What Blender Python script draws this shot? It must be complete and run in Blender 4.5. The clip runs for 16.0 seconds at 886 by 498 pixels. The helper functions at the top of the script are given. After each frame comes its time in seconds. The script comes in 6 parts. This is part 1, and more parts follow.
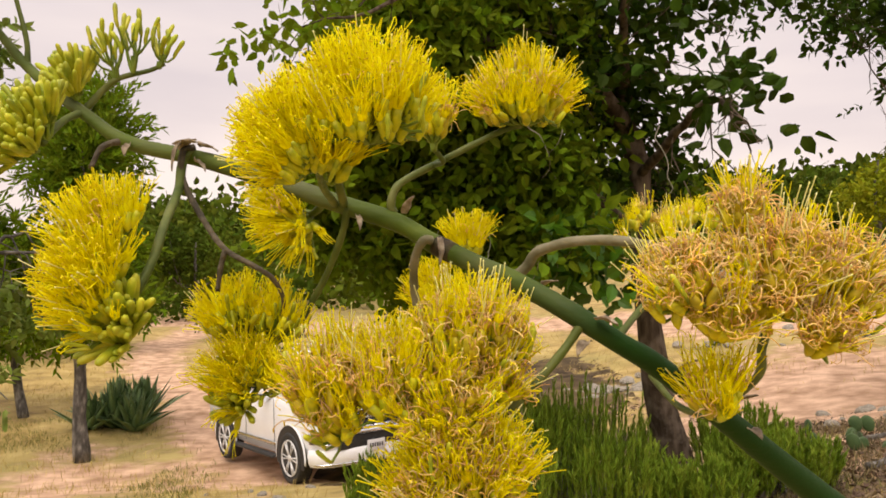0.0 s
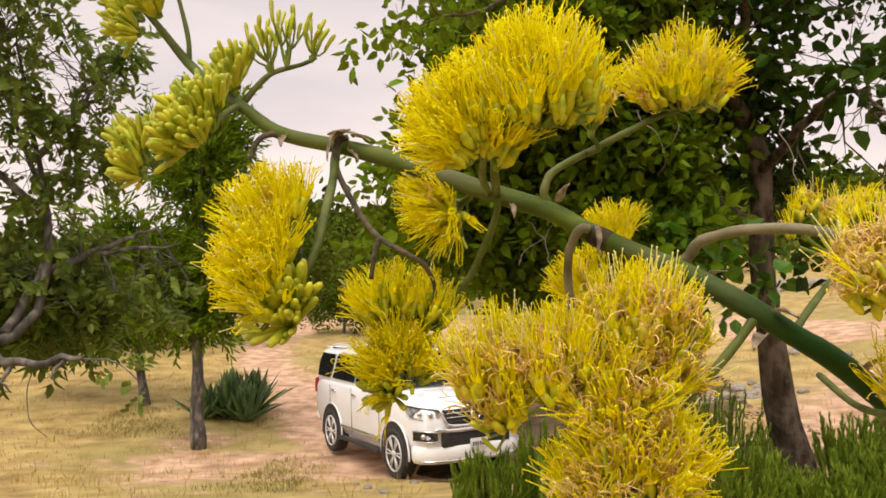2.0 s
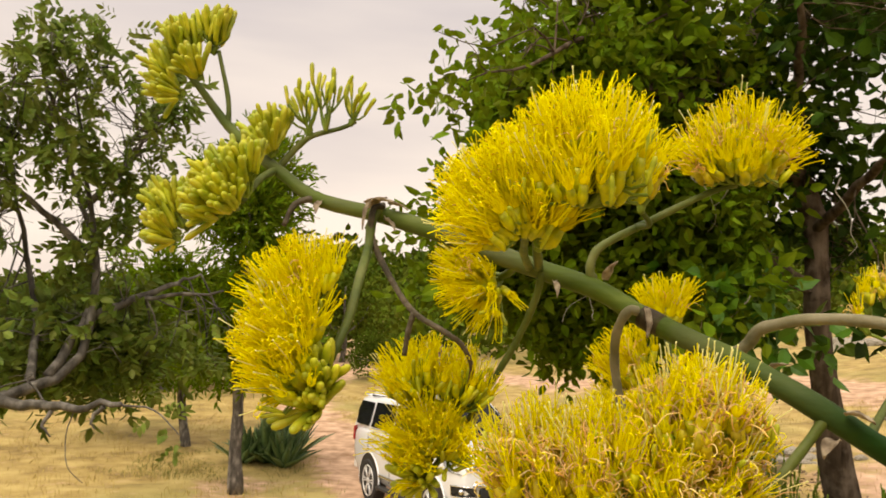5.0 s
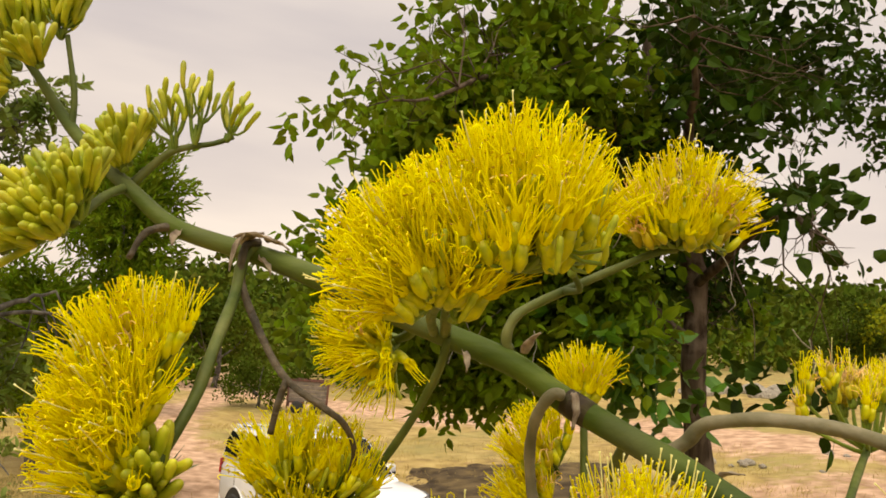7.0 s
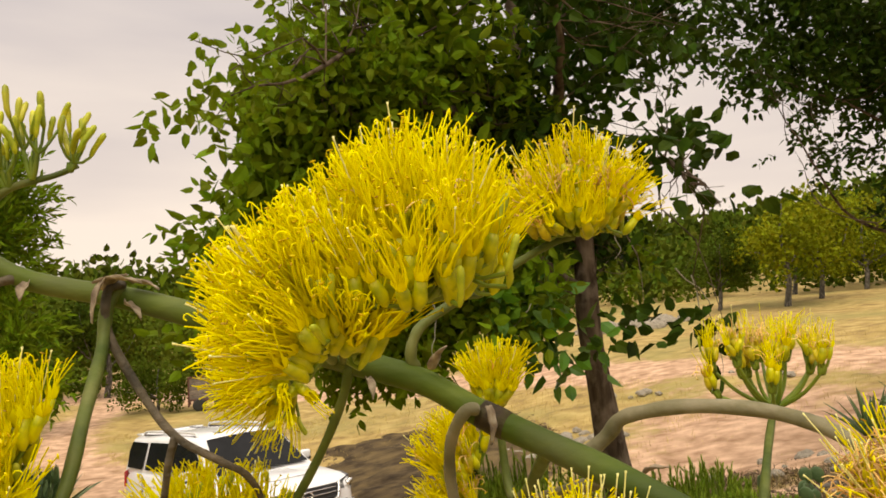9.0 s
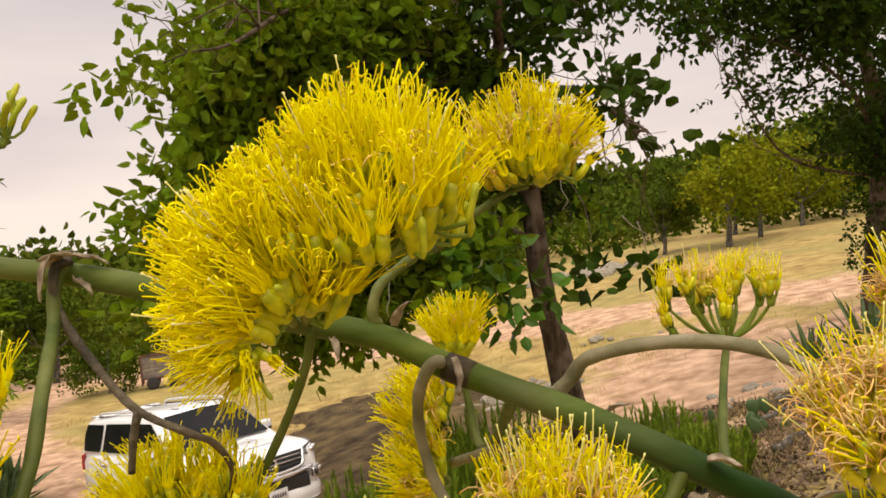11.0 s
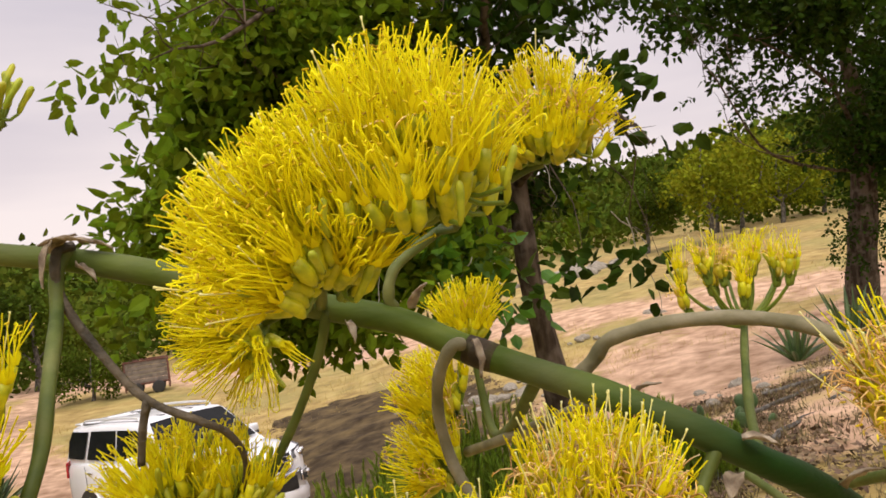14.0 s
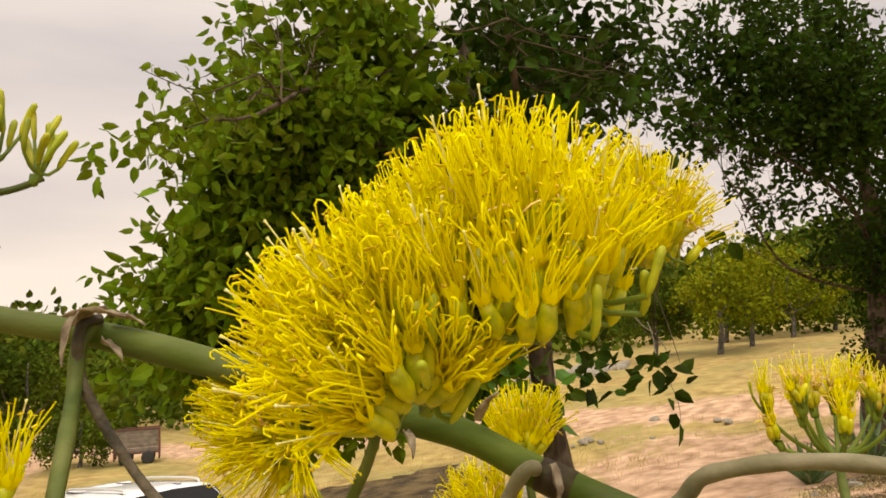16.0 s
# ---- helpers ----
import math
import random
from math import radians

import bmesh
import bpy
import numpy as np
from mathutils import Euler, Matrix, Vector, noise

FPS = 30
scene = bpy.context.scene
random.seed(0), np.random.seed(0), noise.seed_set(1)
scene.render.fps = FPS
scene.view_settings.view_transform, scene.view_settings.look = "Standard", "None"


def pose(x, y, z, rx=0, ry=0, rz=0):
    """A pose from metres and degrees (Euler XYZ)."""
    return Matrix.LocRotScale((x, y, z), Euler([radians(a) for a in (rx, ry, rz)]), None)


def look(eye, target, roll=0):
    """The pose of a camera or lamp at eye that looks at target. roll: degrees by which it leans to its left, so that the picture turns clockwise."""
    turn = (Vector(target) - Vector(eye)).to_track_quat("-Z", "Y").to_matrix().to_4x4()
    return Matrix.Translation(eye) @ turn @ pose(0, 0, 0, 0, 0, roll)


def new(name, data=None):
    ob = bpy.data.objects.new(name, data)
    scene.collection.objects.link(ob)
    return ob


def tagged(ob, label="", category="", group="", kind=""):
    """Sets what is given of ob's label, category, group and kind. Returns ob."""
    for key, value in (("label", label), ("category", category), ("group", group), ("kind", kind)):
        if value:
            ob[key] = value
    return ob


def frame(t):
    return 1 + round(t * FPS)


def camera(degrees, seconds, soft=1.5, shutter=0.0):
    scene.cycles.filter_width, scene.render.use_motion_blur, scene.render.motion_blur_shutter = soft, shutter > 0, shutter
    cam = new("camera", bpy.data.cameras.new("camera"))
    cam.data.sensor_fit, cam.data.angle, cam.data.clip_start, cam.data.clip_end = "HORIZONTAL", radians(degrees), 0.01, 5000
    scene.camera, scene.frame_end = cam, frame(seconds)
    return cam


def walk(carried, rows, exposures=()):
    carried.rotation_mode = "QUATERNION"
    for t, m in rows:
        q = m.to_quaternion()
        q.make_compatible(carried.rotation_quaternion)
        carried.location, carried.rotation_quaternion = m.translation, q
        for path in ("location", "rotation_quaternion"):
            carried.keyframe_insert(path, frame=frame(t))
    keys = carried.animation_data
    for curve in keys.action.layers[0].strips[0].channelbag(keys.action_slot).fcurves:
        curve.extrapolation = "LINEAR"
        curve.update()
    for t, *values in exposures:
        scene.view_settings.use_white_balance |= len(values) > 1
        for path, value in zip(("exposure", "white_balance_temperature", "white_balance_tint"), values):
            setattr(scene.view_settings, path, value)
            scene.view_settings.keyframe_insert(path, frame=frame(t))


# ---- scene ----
cam = camera(60.83, 16.0, 1.7, 0.12)
PATH = [
    (0, pose(0.0000, 0.0000, 3.2000, 90.000, 0.000, -0.000)),
    (0.5, pose(-0.0268, -0.0050, 3.1960, 89.788, 0.930, 1.056)),
    (1, pose(-0.0476, -0.0018, 3.1840, 88.938, 0.943, 2.525)),
    (1.5, pose(-0.0630, 0.0180, 3.1845, 88.929, 0.823, 5.619)),
    (2, pose(-0.0935, 0.0099, 3.1802, 90.006, -0.388, 7.438)),
    (2.5, pose(-0.1034, 0.0043, 3.1976, 91.944, -2.279, 8.317)),
    (3, pose(-0.1260, -0.0379, 3.1777, 94.737, -5.032, 12.964)),
    (3.5, pose(-0.1083, -0.0365, 3.1816, 95.651, -5.962, 15.553)),
    (4, pose(-0.0851, 0.0075, 3.1906, 95.314, -5.087, 14.655)),
    (4.5, pose(-0.0811, 0.0398, 3.2268, 94.246, -3.119, 13.638)),
    (5, pose(-0.0950, 0.0778, 3.2287, 93.499, -1.863, 10.708)),
    (5.2, pose(-0.0879, 0.0965, 3.2293, 93.915, -1.988, 7.743)),
    (7.3, pose(-0.1443, 0.3200, 3.2864, 96.477, -4.405, 1.295)),
    (7.5, pose(-0.1425, 0.3318, 3.2938, 96.575, -3.521, 0.821)),
    (8, pose(-0.1309, 0.3498, 3.3374, 96.769, -0.404, -2.204)),
    (8.5, pose(-0.1348, 0.3538, 3.3378, 95.330, 1.594, -4.577)),
    (9, pose(-0.1427, 0.3610, 3.3413, 94.043, 2.702, -5.817)),
    (9.5, pose(-0.1408, 0.3613, 3.3458, 93.297, 3.395, -6.855)),
    (10, pose(-0.1430, 0.3709, 3.3417, 92.345, 4.277, -7.749)),
    (10.2, pose(-0.1443, 0.3709, 3.3345, 92.006, 4.568, -7.807)),
    (12.3, pose(-0.1629, 0.3567, 3.3367, 89.549, 8.938, -12.336)),
    (12.5, pose(-0.1607, 0.3645, 3.3255, 89.831, 8.896, -12.305)),
    (13, pose(-0.1710, 0.3667, 3.3182, 90.188, 7.486, -12.564)),
    (13.5, pose(-0.1832, 0.3674, 3.3070, 90.421, 6.758, -11.136)),
    (14, pose(-0.1901, 0.4020, 3.3139, 90.750, 7.091, -10.772)),
    (14.5, pose(-0.1996, 0.4556, 3.2965, 92.126, 4.691, -10.799)),
    (15, pose(-0.2095, 0.4969, 3.2879, 94.531, 1.958, -10.334)),
    (15.5, pose(-0.2158, 0.5202, 3.2973, 96.937, 0.627, -10.163)),
    (16, pose(-0.2425, 0.5157, 3.3361, 97.462, 2.746, -10.500)),
]
EXPOSURES = [(0, 0.36, 6900, 16), (2, 0.37, 6850, 15), (3, 0.37, 7400, 11), (5.2, 0.40, 7450, 10), (7.3, 0.27, 7450, 10), (10.2, 0.29, 7450, 11), (12.3, 0.27, 6500, 16), (14.5, 0.27, 6500, 16), (16, 0.29, 7400, 10)]
walk(cam, PATH, EXPOSURES)

# ---- light and sky ----
world = bpy.data.worlds.new("overcast_sky")
scene.world = world
world.use_nodes = True
wn, wl = world.node_tree.nodes, world.node_tree.links
wn.clear()
SUN_EL, SUN_AZ = radians(58), radians(200)
sky = wn.new("ShaderNodeTexSky")
sky.sky_type, sky.sun_disc, sky.sun_elevation, sky.sun_rotation = "NISHITA", False, SUN_EL, SUN_AZ
wco, wmap, wnoise, wramp = (wn.new("ShaderNode" + k) for k in ("TexCoord", "Mapping", "TexNoise", "ValToRGB"))
wmap.inputs["Scale"].default_value = (1.0, 1.0, 5.0)
wnoise.inputs["Scale"].default_value, wnoise.inputs["Detail"].default_value = 2.0, 6
wnoise.inputs["Roughness"].default_value = 0.45
wramp.color_ramp.elements[0].position, wramp.color_ramp.elements[0].color = 0.36, (5.6, 5.3, 6.0, 1)
wramp.color_ramp.elements[1].position, wramp.color_ramp.elements[1].color = 0.62, (9.6, 8.8, 8.5, 1)
wmix, wbg, wout = wn.new("ShaderNodeMix"), wn.new("ShaderNodeBackground"), wn.new("ShaderNodeOutputWorld")
wmix.data_type = "RGBA"
wmix.inputs["Factor"].default_value = 0.93
wl.new(wco.outputs["Generated"], wmap.inputs["Vector"])
wl.new(wmap.outputs["Vector"], wnoise.inputs["Vector"])
wl.new(wnoise.outputs["Fac"], wramp.inputs["Fac"])
wl.new(sky.outputs["Color"], wmix.inputs["A"])
wsep, wlow, wblend = wn.new("ShaderNodeSeparateXYZ"), wn.new("ShaderNodeValToRGB"), wn.new("ShaderNodeMix")
wlow.color_ramp.elements[0].position, wlow.color_ramp.elements[0].color = 0.0, (11.2, 9.7, 8.7, 1)
wlow.color_ramp.elements[1].position, wlow.color_ramp.elements[1].color = 1.0, (24.0, 22.5, 21.5, 1)
for at, colour in ((0.17, (9.8, 8.8, 8.3, 1)), (0.38, (6.7, 6.4, 6.9, 1)), (0.62, (14.0, 13.2, 12.8, 1))):
    wlow.color_ramp.elements.new(at).color = colour
wblend.data_type = "RGBA"
wblend.inputs["Factor"].default_value = 0.55
wl.new(wco.outputs["Generated"], wsep.inputs["Vector"])
wl.new(wsep.outputs["Z"], wlow.inputs["Fac"])
wl.new(wramp.outputs["Color"], wblend.inputs["A"])
wl.new(wlow.outputs["Color"], wblend.inputs["B"])
wl.new(wblend.outputs["Result"], wmix.inputs["B"])
wl.new(wmix.outputs["Result"], wbg.inputs["Color"])
wbg.inputs["Strength"].default_value = 0.082
wl.new(wbg.outputs["Background"], wout.inputs["Surface"])

sun = new("sun", bpy.data.lights.new("sun", "SUN"))
sun.data.energy, sun.data.angle, sun.data.color = 2.0, radians(40), (1.0, 0.95, 0.85)
sun.matrix_world = look((0, 0, 0), (-math.sin(SUN_AZ) * math.cos(SUN_EL), -math.cos(SUN_AZ) * math.cos(SUN_EL), -math.sin(SUN_EL)))

# ---- materials ----
def material(name, stops, rough=0.6, scale=8.0, detail=6.0, bump=0.0, bump_scale=None, metal=0.0, vary=0.0, island=True,
             stretch=(1, 1, 1), translucent=0.0, coords="Object", spec=0.5, stain=None, coat=0.0):
    """A surface: colours along a noise, a second broad noise of stains, piece-to-piece variation, relief."""
    m = bpy.data.materials.new(name)
    m.use_nodes = True
    n, l = m.node_tree.nodes, m.node_tree.links
    bsdf, out = n["Principled BSDF"], n["Material Output"]
    bsdf.inputs["Roughness"].default_value, bsdf.inputs["Metallic"].default_value = rough, metal
    bsdf.inputs["Specular IOR Level"].default_value = spec
    bsdf.inputs["Coat Weight"].default_value = coat
    co, mp, tex, ramp = (n.new("ShaderNode" + k) for k in ("TexCoord", "Mapping", "TexNoise", "ValToRGB"))
    mp.inputs["Scale"].default_value = stretch
    tex.inputs["Scale"].default_value, tex.inputs["Detail"].default_value = scale, detail
    l.new(co.outputs[coords], mp.inputs["Vector"])
    l.new(mp.outputs["Vector"], tex.inputs["Vector"])
    e = ramp.color_ramp.elements
    while len(e) < len(stops):
        e.new(0.5)
    for i, c in enumerate(stops):
        e[i].position = 0.3 + 0.4 * i / max(1, len(stops) - 1)
        e[i].color = (*c, 1)
    l.new(tex.outputs["Fac"], ramp.inputs["Fac"])
    col = ramp.outputs["Color"]
    if stain:
        t2, mx = n.new("ShaderNodeTexNoise"), n.new("ShaderNodeMix")
        t2.inputs["Scale"].default_value, t2.inputs["Detail"].default_value = stain[1], 3
        r2 = n.new("ShaderNodeMapRange")
        r2.inputs["From Min"].default_value, r2.inputs["From Max"].default_value = 0.45, 0.65
        r2.inputs["To Max"].default_value = stain[2]
        mx.data_type = "RGBA"
        mx.inputs["B"].default_value = (*stain[0], 1)
        l.new(co.outputs[coords], t2.inputs["Vector"])
        l.new(t2.outputs["Fac"], r2.inputs["Value"])
        l.new(r2.outputs["Result"], mx.inputs["Factor"])
        l.new(col, mx.inputs["A"])
        col = mx.outputs["Result"]
    if vary:
        src = n.new("ShaderNodeNewGeometry").outputs["Random Per Island"] if island else n.new("ShaderNodeObjectInfo").outputs["Random"]
        hsv, mr, mh = n.new("ShaderNodeHueSaturation"), n.new("ShaderNodeMapRange"), n.new("ShaderNodeMapRange")
        mr.inputs["To Min"].default_value, mr.inputs["To Max"].default_value = 1 - vary, 1 + vary
        mh.inputs["To Min"].default_value, mh.inputs["To Max"].default_value = 0.5 - vary * 0.05, 0.5 + vary * 0.05
        l.new(src, mr.inputs["Value"])
        l.new(src, mh.inputs["Value"])
        l.new(mr.outputs["Result"], hsv.inputs["Value"])
        l.new(mh.outputs["Result"], hsv.inputs["Hue"])
        l.new(col, hsv.inputs["Color"])
        col = hsv.outputs["Color"]
    l.new(col, bsdf.inputs["Base Color"])
    if bump:
        bt, bp = n.new("ShaderNodeTexNoise"), n.new("ShaderNodeBump")
        bt.inputs["Scale"].default_value, bt.inputs["Detail"].default_value = bump_scale or scale * 2, 6
        bp.inputs["Strength"].default_value, bp.inputs["Distance"].default_value = bump, 0.02
        l.new(mp.outputs["Vector"], bt.inputs["Vector"])
        l.new(bt.outputs["Fac"], bp.inputs["Height"])
        l.new(bp.outputs["Normal"], bsdf.inputs["Normal"])
    if translucent:
        tr, ms = n.new("ShaderNodeBsdfTranslucent"), n.new("ShaderNodeMixShader")
        ms.inputs["Fac"].default_value = translucent
        l.new(col, tr.inputs["Color"])
        l.new(bsdf.outputs["BSDF"], ms.inputs[1])
        l.new(tr.outputs["BSDF"], ms.inputs[2])
        l.new(ms.outputs["Shader"], out.inputs["Surface"])
    return m


M_STALK = material("agave_stalk", [(0.040, 0.068, 0.008), (0.076, 0.111, 0.015), (0.122, 0.16, 0.026)], 0.55, 5, spec=0.12, bump=0.12, bump_scale=30, stretch=(1, 3, 3), stain=((0.17, 0.145, 0.10), 4, 0.45))


def older_foot(m, x0, x1, colour, share):
    """The old wood of the stalk: its skin turns to another colour along x."""
    n, l = m.node_tree.nodes, m.node_tree.links
    base = n["Principled BSDF"].inputs["Base Color"]
    co, sep, mr, mx = (n.new("ShaderNode" + k) for k in ("TexCoord", "SeparateXYZ", "MapRange", "Mix"))
    mx.data_type = "RGBA"
    mx.inputs["B"].default_value = (*colour, 1)
    mr.inputs["From Min"].default_value, mr.inputs["From Max"].default_value, mr.inputs["To Max"].default_value = x0, x1, share
    l.new(co.outputs["Object"], sep.inputs["Vector"])
    l.new(sep.outputs["X"], mr.inputs["Value"])
    l.new(mr.outputs["Result"], mx.inputs["Factor"])
    l.new(base.links[0].from_socket, mx.inputs["A"])
    l.new(mx.outputs["Result"], base)


older_foot(M_STALK, -3.02, -2.8, (0.009, 0.04, 0.006), 0.95)
M_BRANCH = material("agave_branch", [(0.05, 0.075, 0.012), (0.09, 0.115, 0.022), (0.145, 0.155, 0.045)], 0.55, 18, spec=0.25, bump=0.15)
M_TAUPE = material("wilting_branch", [(0.12, 0.112, 0.058), (0.19, 0.172, 0.10), (0.27, 0.24, 0.16)], 0.65, 25, spec=0.2, bump=0.2)
M_BROWN = material("dried_branch", [(0.03, 0.024, 0.014), (0.075, 0.058, 0.034), (0.13, 0.10, 0.065)], 0.8, 35, bump=0.5)
M_NODE = material("stalk_node", [(0.02, 0.014, 0.009), (0.05, 0.036, 0.02), (0.085, 0.085, 0.03)], 0.65, 30, spec=0.2, bump=0.3)
M_BRACT = material("dried_bract", [(0.13, 0.09, 0.055), (0.32, 0.25, 0.17), (0.54, 0.46, 0.34)], 0.8, 60, bump=0.3, translucent=0.2)
M_PEDICEL = material("pedicel_green", [(0.10, 0.16, 0.012), (0.19, 0.25, 0.02)], 0.5, 30, vary=0.15)
M_OVARY = material("flower_ovary", [(0.30, 0.34, 0.008), (0.54, 0.53, 0.009), (0.76, 0.69, 0.012)], 0.42, 60, vary=0.2, translucent=0.15)
M_FADED = material("fading_ovary", [(0.34, 0.30, 0.01), (0.60, 0.50, 0.015), (0.80, 0.66, 0.03)], 0.5, 60, vary=0.25, translucent=0.15)
M_FILAMENT = material("yellow_filaments", [(0.87, 0.77, 0.004), (0.925, 0.85, 0.008), (0.945, 0.91, 0.02)], 0.6, 40, spec=0.25, vary=0.12, translucent=0.5)
M_ANTHER = material("anthers", [(0.30, 0.17, 0.03), (0.74, 0.56, 0.015), (0.88, 0.75, 0.025)], 0.85, 60, spec=0.1, vary=0.25)
M_WITHER = material("withered_filaments", [(0.84, 0.48, 0.16), (0.93, 0.66, 0.28), (0.96, 0.80, 0.42)], 0.7, 40, vary=0.28, translucent=0.35)
M_BUD = material("flower_bud", [(0.24, 0.31, 0.012), (0.44, 0.47, 0.018), (0.68, 0.64, 0.045)], 0.5, 35, vary=0.18, translucent=0.15)
M_LEAF = material("broad_leaf", [(0.075, 0.125, 0.005), (0.125, 0.19, 0.008), (0.19, 0.265, 0.015)], 0.6, 6, vary=0.38, translucent=0.45, spec=0.07)
# leaf green darkened: shade and backlight of the crowns are put into the colour
M_LEAF_SHADED = material("shaded_leaf", [(0.015, 0.032, 0.003), (0.028, 0.055, 0.004), (0.048, 0.085, 0.007)], 0.6, 6, vary=0.4, translucent=0.3, spec=0.06)
M_LEAF_GREY = material("olive_leaf", [(0.085, 0.13, 0.02), (0.155, 0.21, 0.034), (0.25, 0.31, 0.065)], 0.5, 6, vary=0.4, translucent=0.45, spec=0.2)
M_LEAF_VINE = material("vine_leaf", [(0.05, 0.13, 0.008), (0.10, 0.21, 0.012)], 0.45, 6, vary=0.35, translucent=0.35)
M_LEAF_FAR = material("far_foliage", [(0.032, 0.056, 0.005), (0.068, 0.098, 0.008), (0.125, 0.145, 0.015)], 0.8, 0.25, vary=0.35, translucent=0.15, spec=0.05)
M_BARK = material("tree_bark", [(0.026, 0.018, 0.011), (0.066, 0.047, 0.031), (0.125, 0.093, 0.066)], 0.95, 14, bump=1.0, bump_scale=16, stretch=(1, 1, 0.25), spec=0.08, stain=((0.19, 0.15, 0.115), 9, 0.5))
M_BARK_GREY = material("pale_bark", [(0.028, 0.024, 0.019), (0.09, 0.08, 0.067), (0.24, 0.22, 0.19)], 0.9, 12, bump=0.9, bump_scale=26, stretch=(1, 1, 0.4))
M_VINE = material("bare_vine", [(0.20, 0.18, 0.13), (0.34, 0.31, 0.25)], 0.85, 30, bump=0.3)
M_CUT = material("sawn_wood", [(0.10, 0.05, 0.025), (0.2, 0.1, 0.05)], 0.8, 30)
M_AGAVE = material("agave_leaf", [(0.042, 0.088, 0.022), (0.085, 0.145, 0.042), (0.15, 0.215, 0.07)], 0.45, 5, vary=0.25, stretch=(1, 1, 0.4))
M_FIELD_LEAF = material("field_tree_leaf", [(0.10, 0.13, 0.006), (0.175, 0.20, 0.008), (0.27, 0.275, 0.014)], 0.7, 0.8, vary=0.3, translucent=0.2, spec=0.05)
M_LITTER = material("leaf_litter", [(0.06, 0.038, 0.02), (0.14, 0.09, 0.05), (0.26, 0.18, 0.105)], 0.9, 3, vary=0.45)
M_STYLE = material("pale_styles", [(0.75, 0.70, 0.18), (0.85, 0.82, 0.40)], 0.5, 60)
# dark soil, made darker still to hold the shade under the tree
M_SHADED_EARTH = material("shaded_earth", [(0.028, 0.019, 0.011), (0.062, 0.044, 0.024), (0.105, 0.075, 0.04)], 0.95, 3, bump=0.9, bump_scale=10, spec=0.1, stain=((0.19, 0.135, 0.06), 1.2, 0.6))
M_SHRUB = material("shrub_needles", [(0.10, 0.165, 0.012), (0.20, 0.285, 0.024), (0.32, 0.40, 0.045)], 0.55, 4, vary=0.4, translucent=0.25, spec=0.2)
M_PEAR = material("cactus_pad", [(0.035, 0.075, 0.02), (0.065, 0.115, 0.032)], 0.55, 12, bump=0.3, bump_scale=60)
M_ROCK = material("limestone", [(0.13, 0.11, 0.085), (0.23, 0.20, 0.16), (0.34, 0.30, 0.25)], 0.9, 6, bump=0.8, vary=0.2)
M_STRAW = material("dry_grass", [(0.34, 0.24, 0.07), (0.46, 0.34, 0.11), (0.55, 0.43, 0.16)], 0.8, 3, vary=0.3, translucent=0.25)
M_SCRUB = material("dry_scrub", [(0.06, 0.055, 0.018), (0.13, 0.10, 0.04), (0.22, 0.16, 0.07)], 0.85, 1.2, vary=0.35, translucent=0.15)
M_GREENGRASS = material("green_grass", [(0.14, 0.15, 0.03), (0.25, 0.23, 0.055)], 0.8, 3, vary=0.3, translucent=0.2)
M_PAINT = material("white_paint", [(0.80, 0.815, 0.84), (0.85, 0.86, 0.88)], 0.25, 3, coat=0.6, stain=((0.74, 0.73, 0.71), 5, 0.1))
M_BLACK = material("black_plastic", [(0.012, 0.012, 0.013), (0.03, 0.03, 0.03)], 0.5, 30)
M_RUBBER = material("tyre_rubber", [(0.015, 0.015, 0.015), (0.04, 0.038, 0.035)], 0.8, 40, bump=0.3)
M_CHROME = material("chrome", [(0.7, 0.7, 0.7), (0.78, 0.78, 0.78)], 0.12, 10, metal=1.0)
M_RIM = material("alloy", [(0.62, 0.62, 0.62), (0.75, 0.75, 0.75)], 0.35, 20, metal=0.25)
M_GLASS = material("tinted_glass", [(0.008, 0.009, 0.01), (0.015, 0.016, 0.018)], 0.08, 4, spec=0.1)
M_LENS = material("lamp_lens", [(0.06, 0.065, 0.07), (0.32, 0.33, 0.34)], 0.08, 14, spec=0.6)
M_RED = material("tail_lens", [(0.35, 0.02, 0.02), (0.5, 0.03, 0.03)], 0.15, 10)
M_PLATE = material("number_plate", [(0.6, 0.6, 0.62), (0.7, 0.7, 0.72)], 0.4, 20)
M_RUST = material("rusty_frame", [(0.10, 0.035, 0.025), (0.17, 0.06, 0.04)], 0.7, 12, bump=0.3, stain=((0.07, 0.05, 0.04), 5, 0.5))
M_OLDWOOD = material("weathered_boards", [(0.12, 0.10, 0.085), (0.22, 0.18, 0.15)], 0.9, 6, bump=0.4, vary=0.2)

# ---- building helpers ----


def mesh_object(name, verts, faces, mats, parent=None, label="", index=None, smooth=False):
    me = bpy.data.meshes.new(name)
    me.from_pydata(np.asarray(verts, float).tolist(), [], faces if isinstance(faces, list) else faces.tolist())
    for m in (mats if isinstance(mats, (list, tuple)) else [mats]):
        me.materials.append(m)
    if index is not None:
        me.polygons.foreach_set("material_index", np.asarray(index, np.int32))
    if smooth:
        me.polygons.foreach_set("use_smooth", np.ones(len(me.polygons), bool))
    me.update()
    ob = new(name, me)
    if parent is not None:
        ob.parent = parent
    if label:
        ob["label"] = label
    return ob


def thing(name, label, category, at=(0, 0, 0), group="", kind=""):
    ob = new(name)
    ob.location = at
    ob.empty_display_size = 0.1
    return tagged(ob, label, category, group, kind)


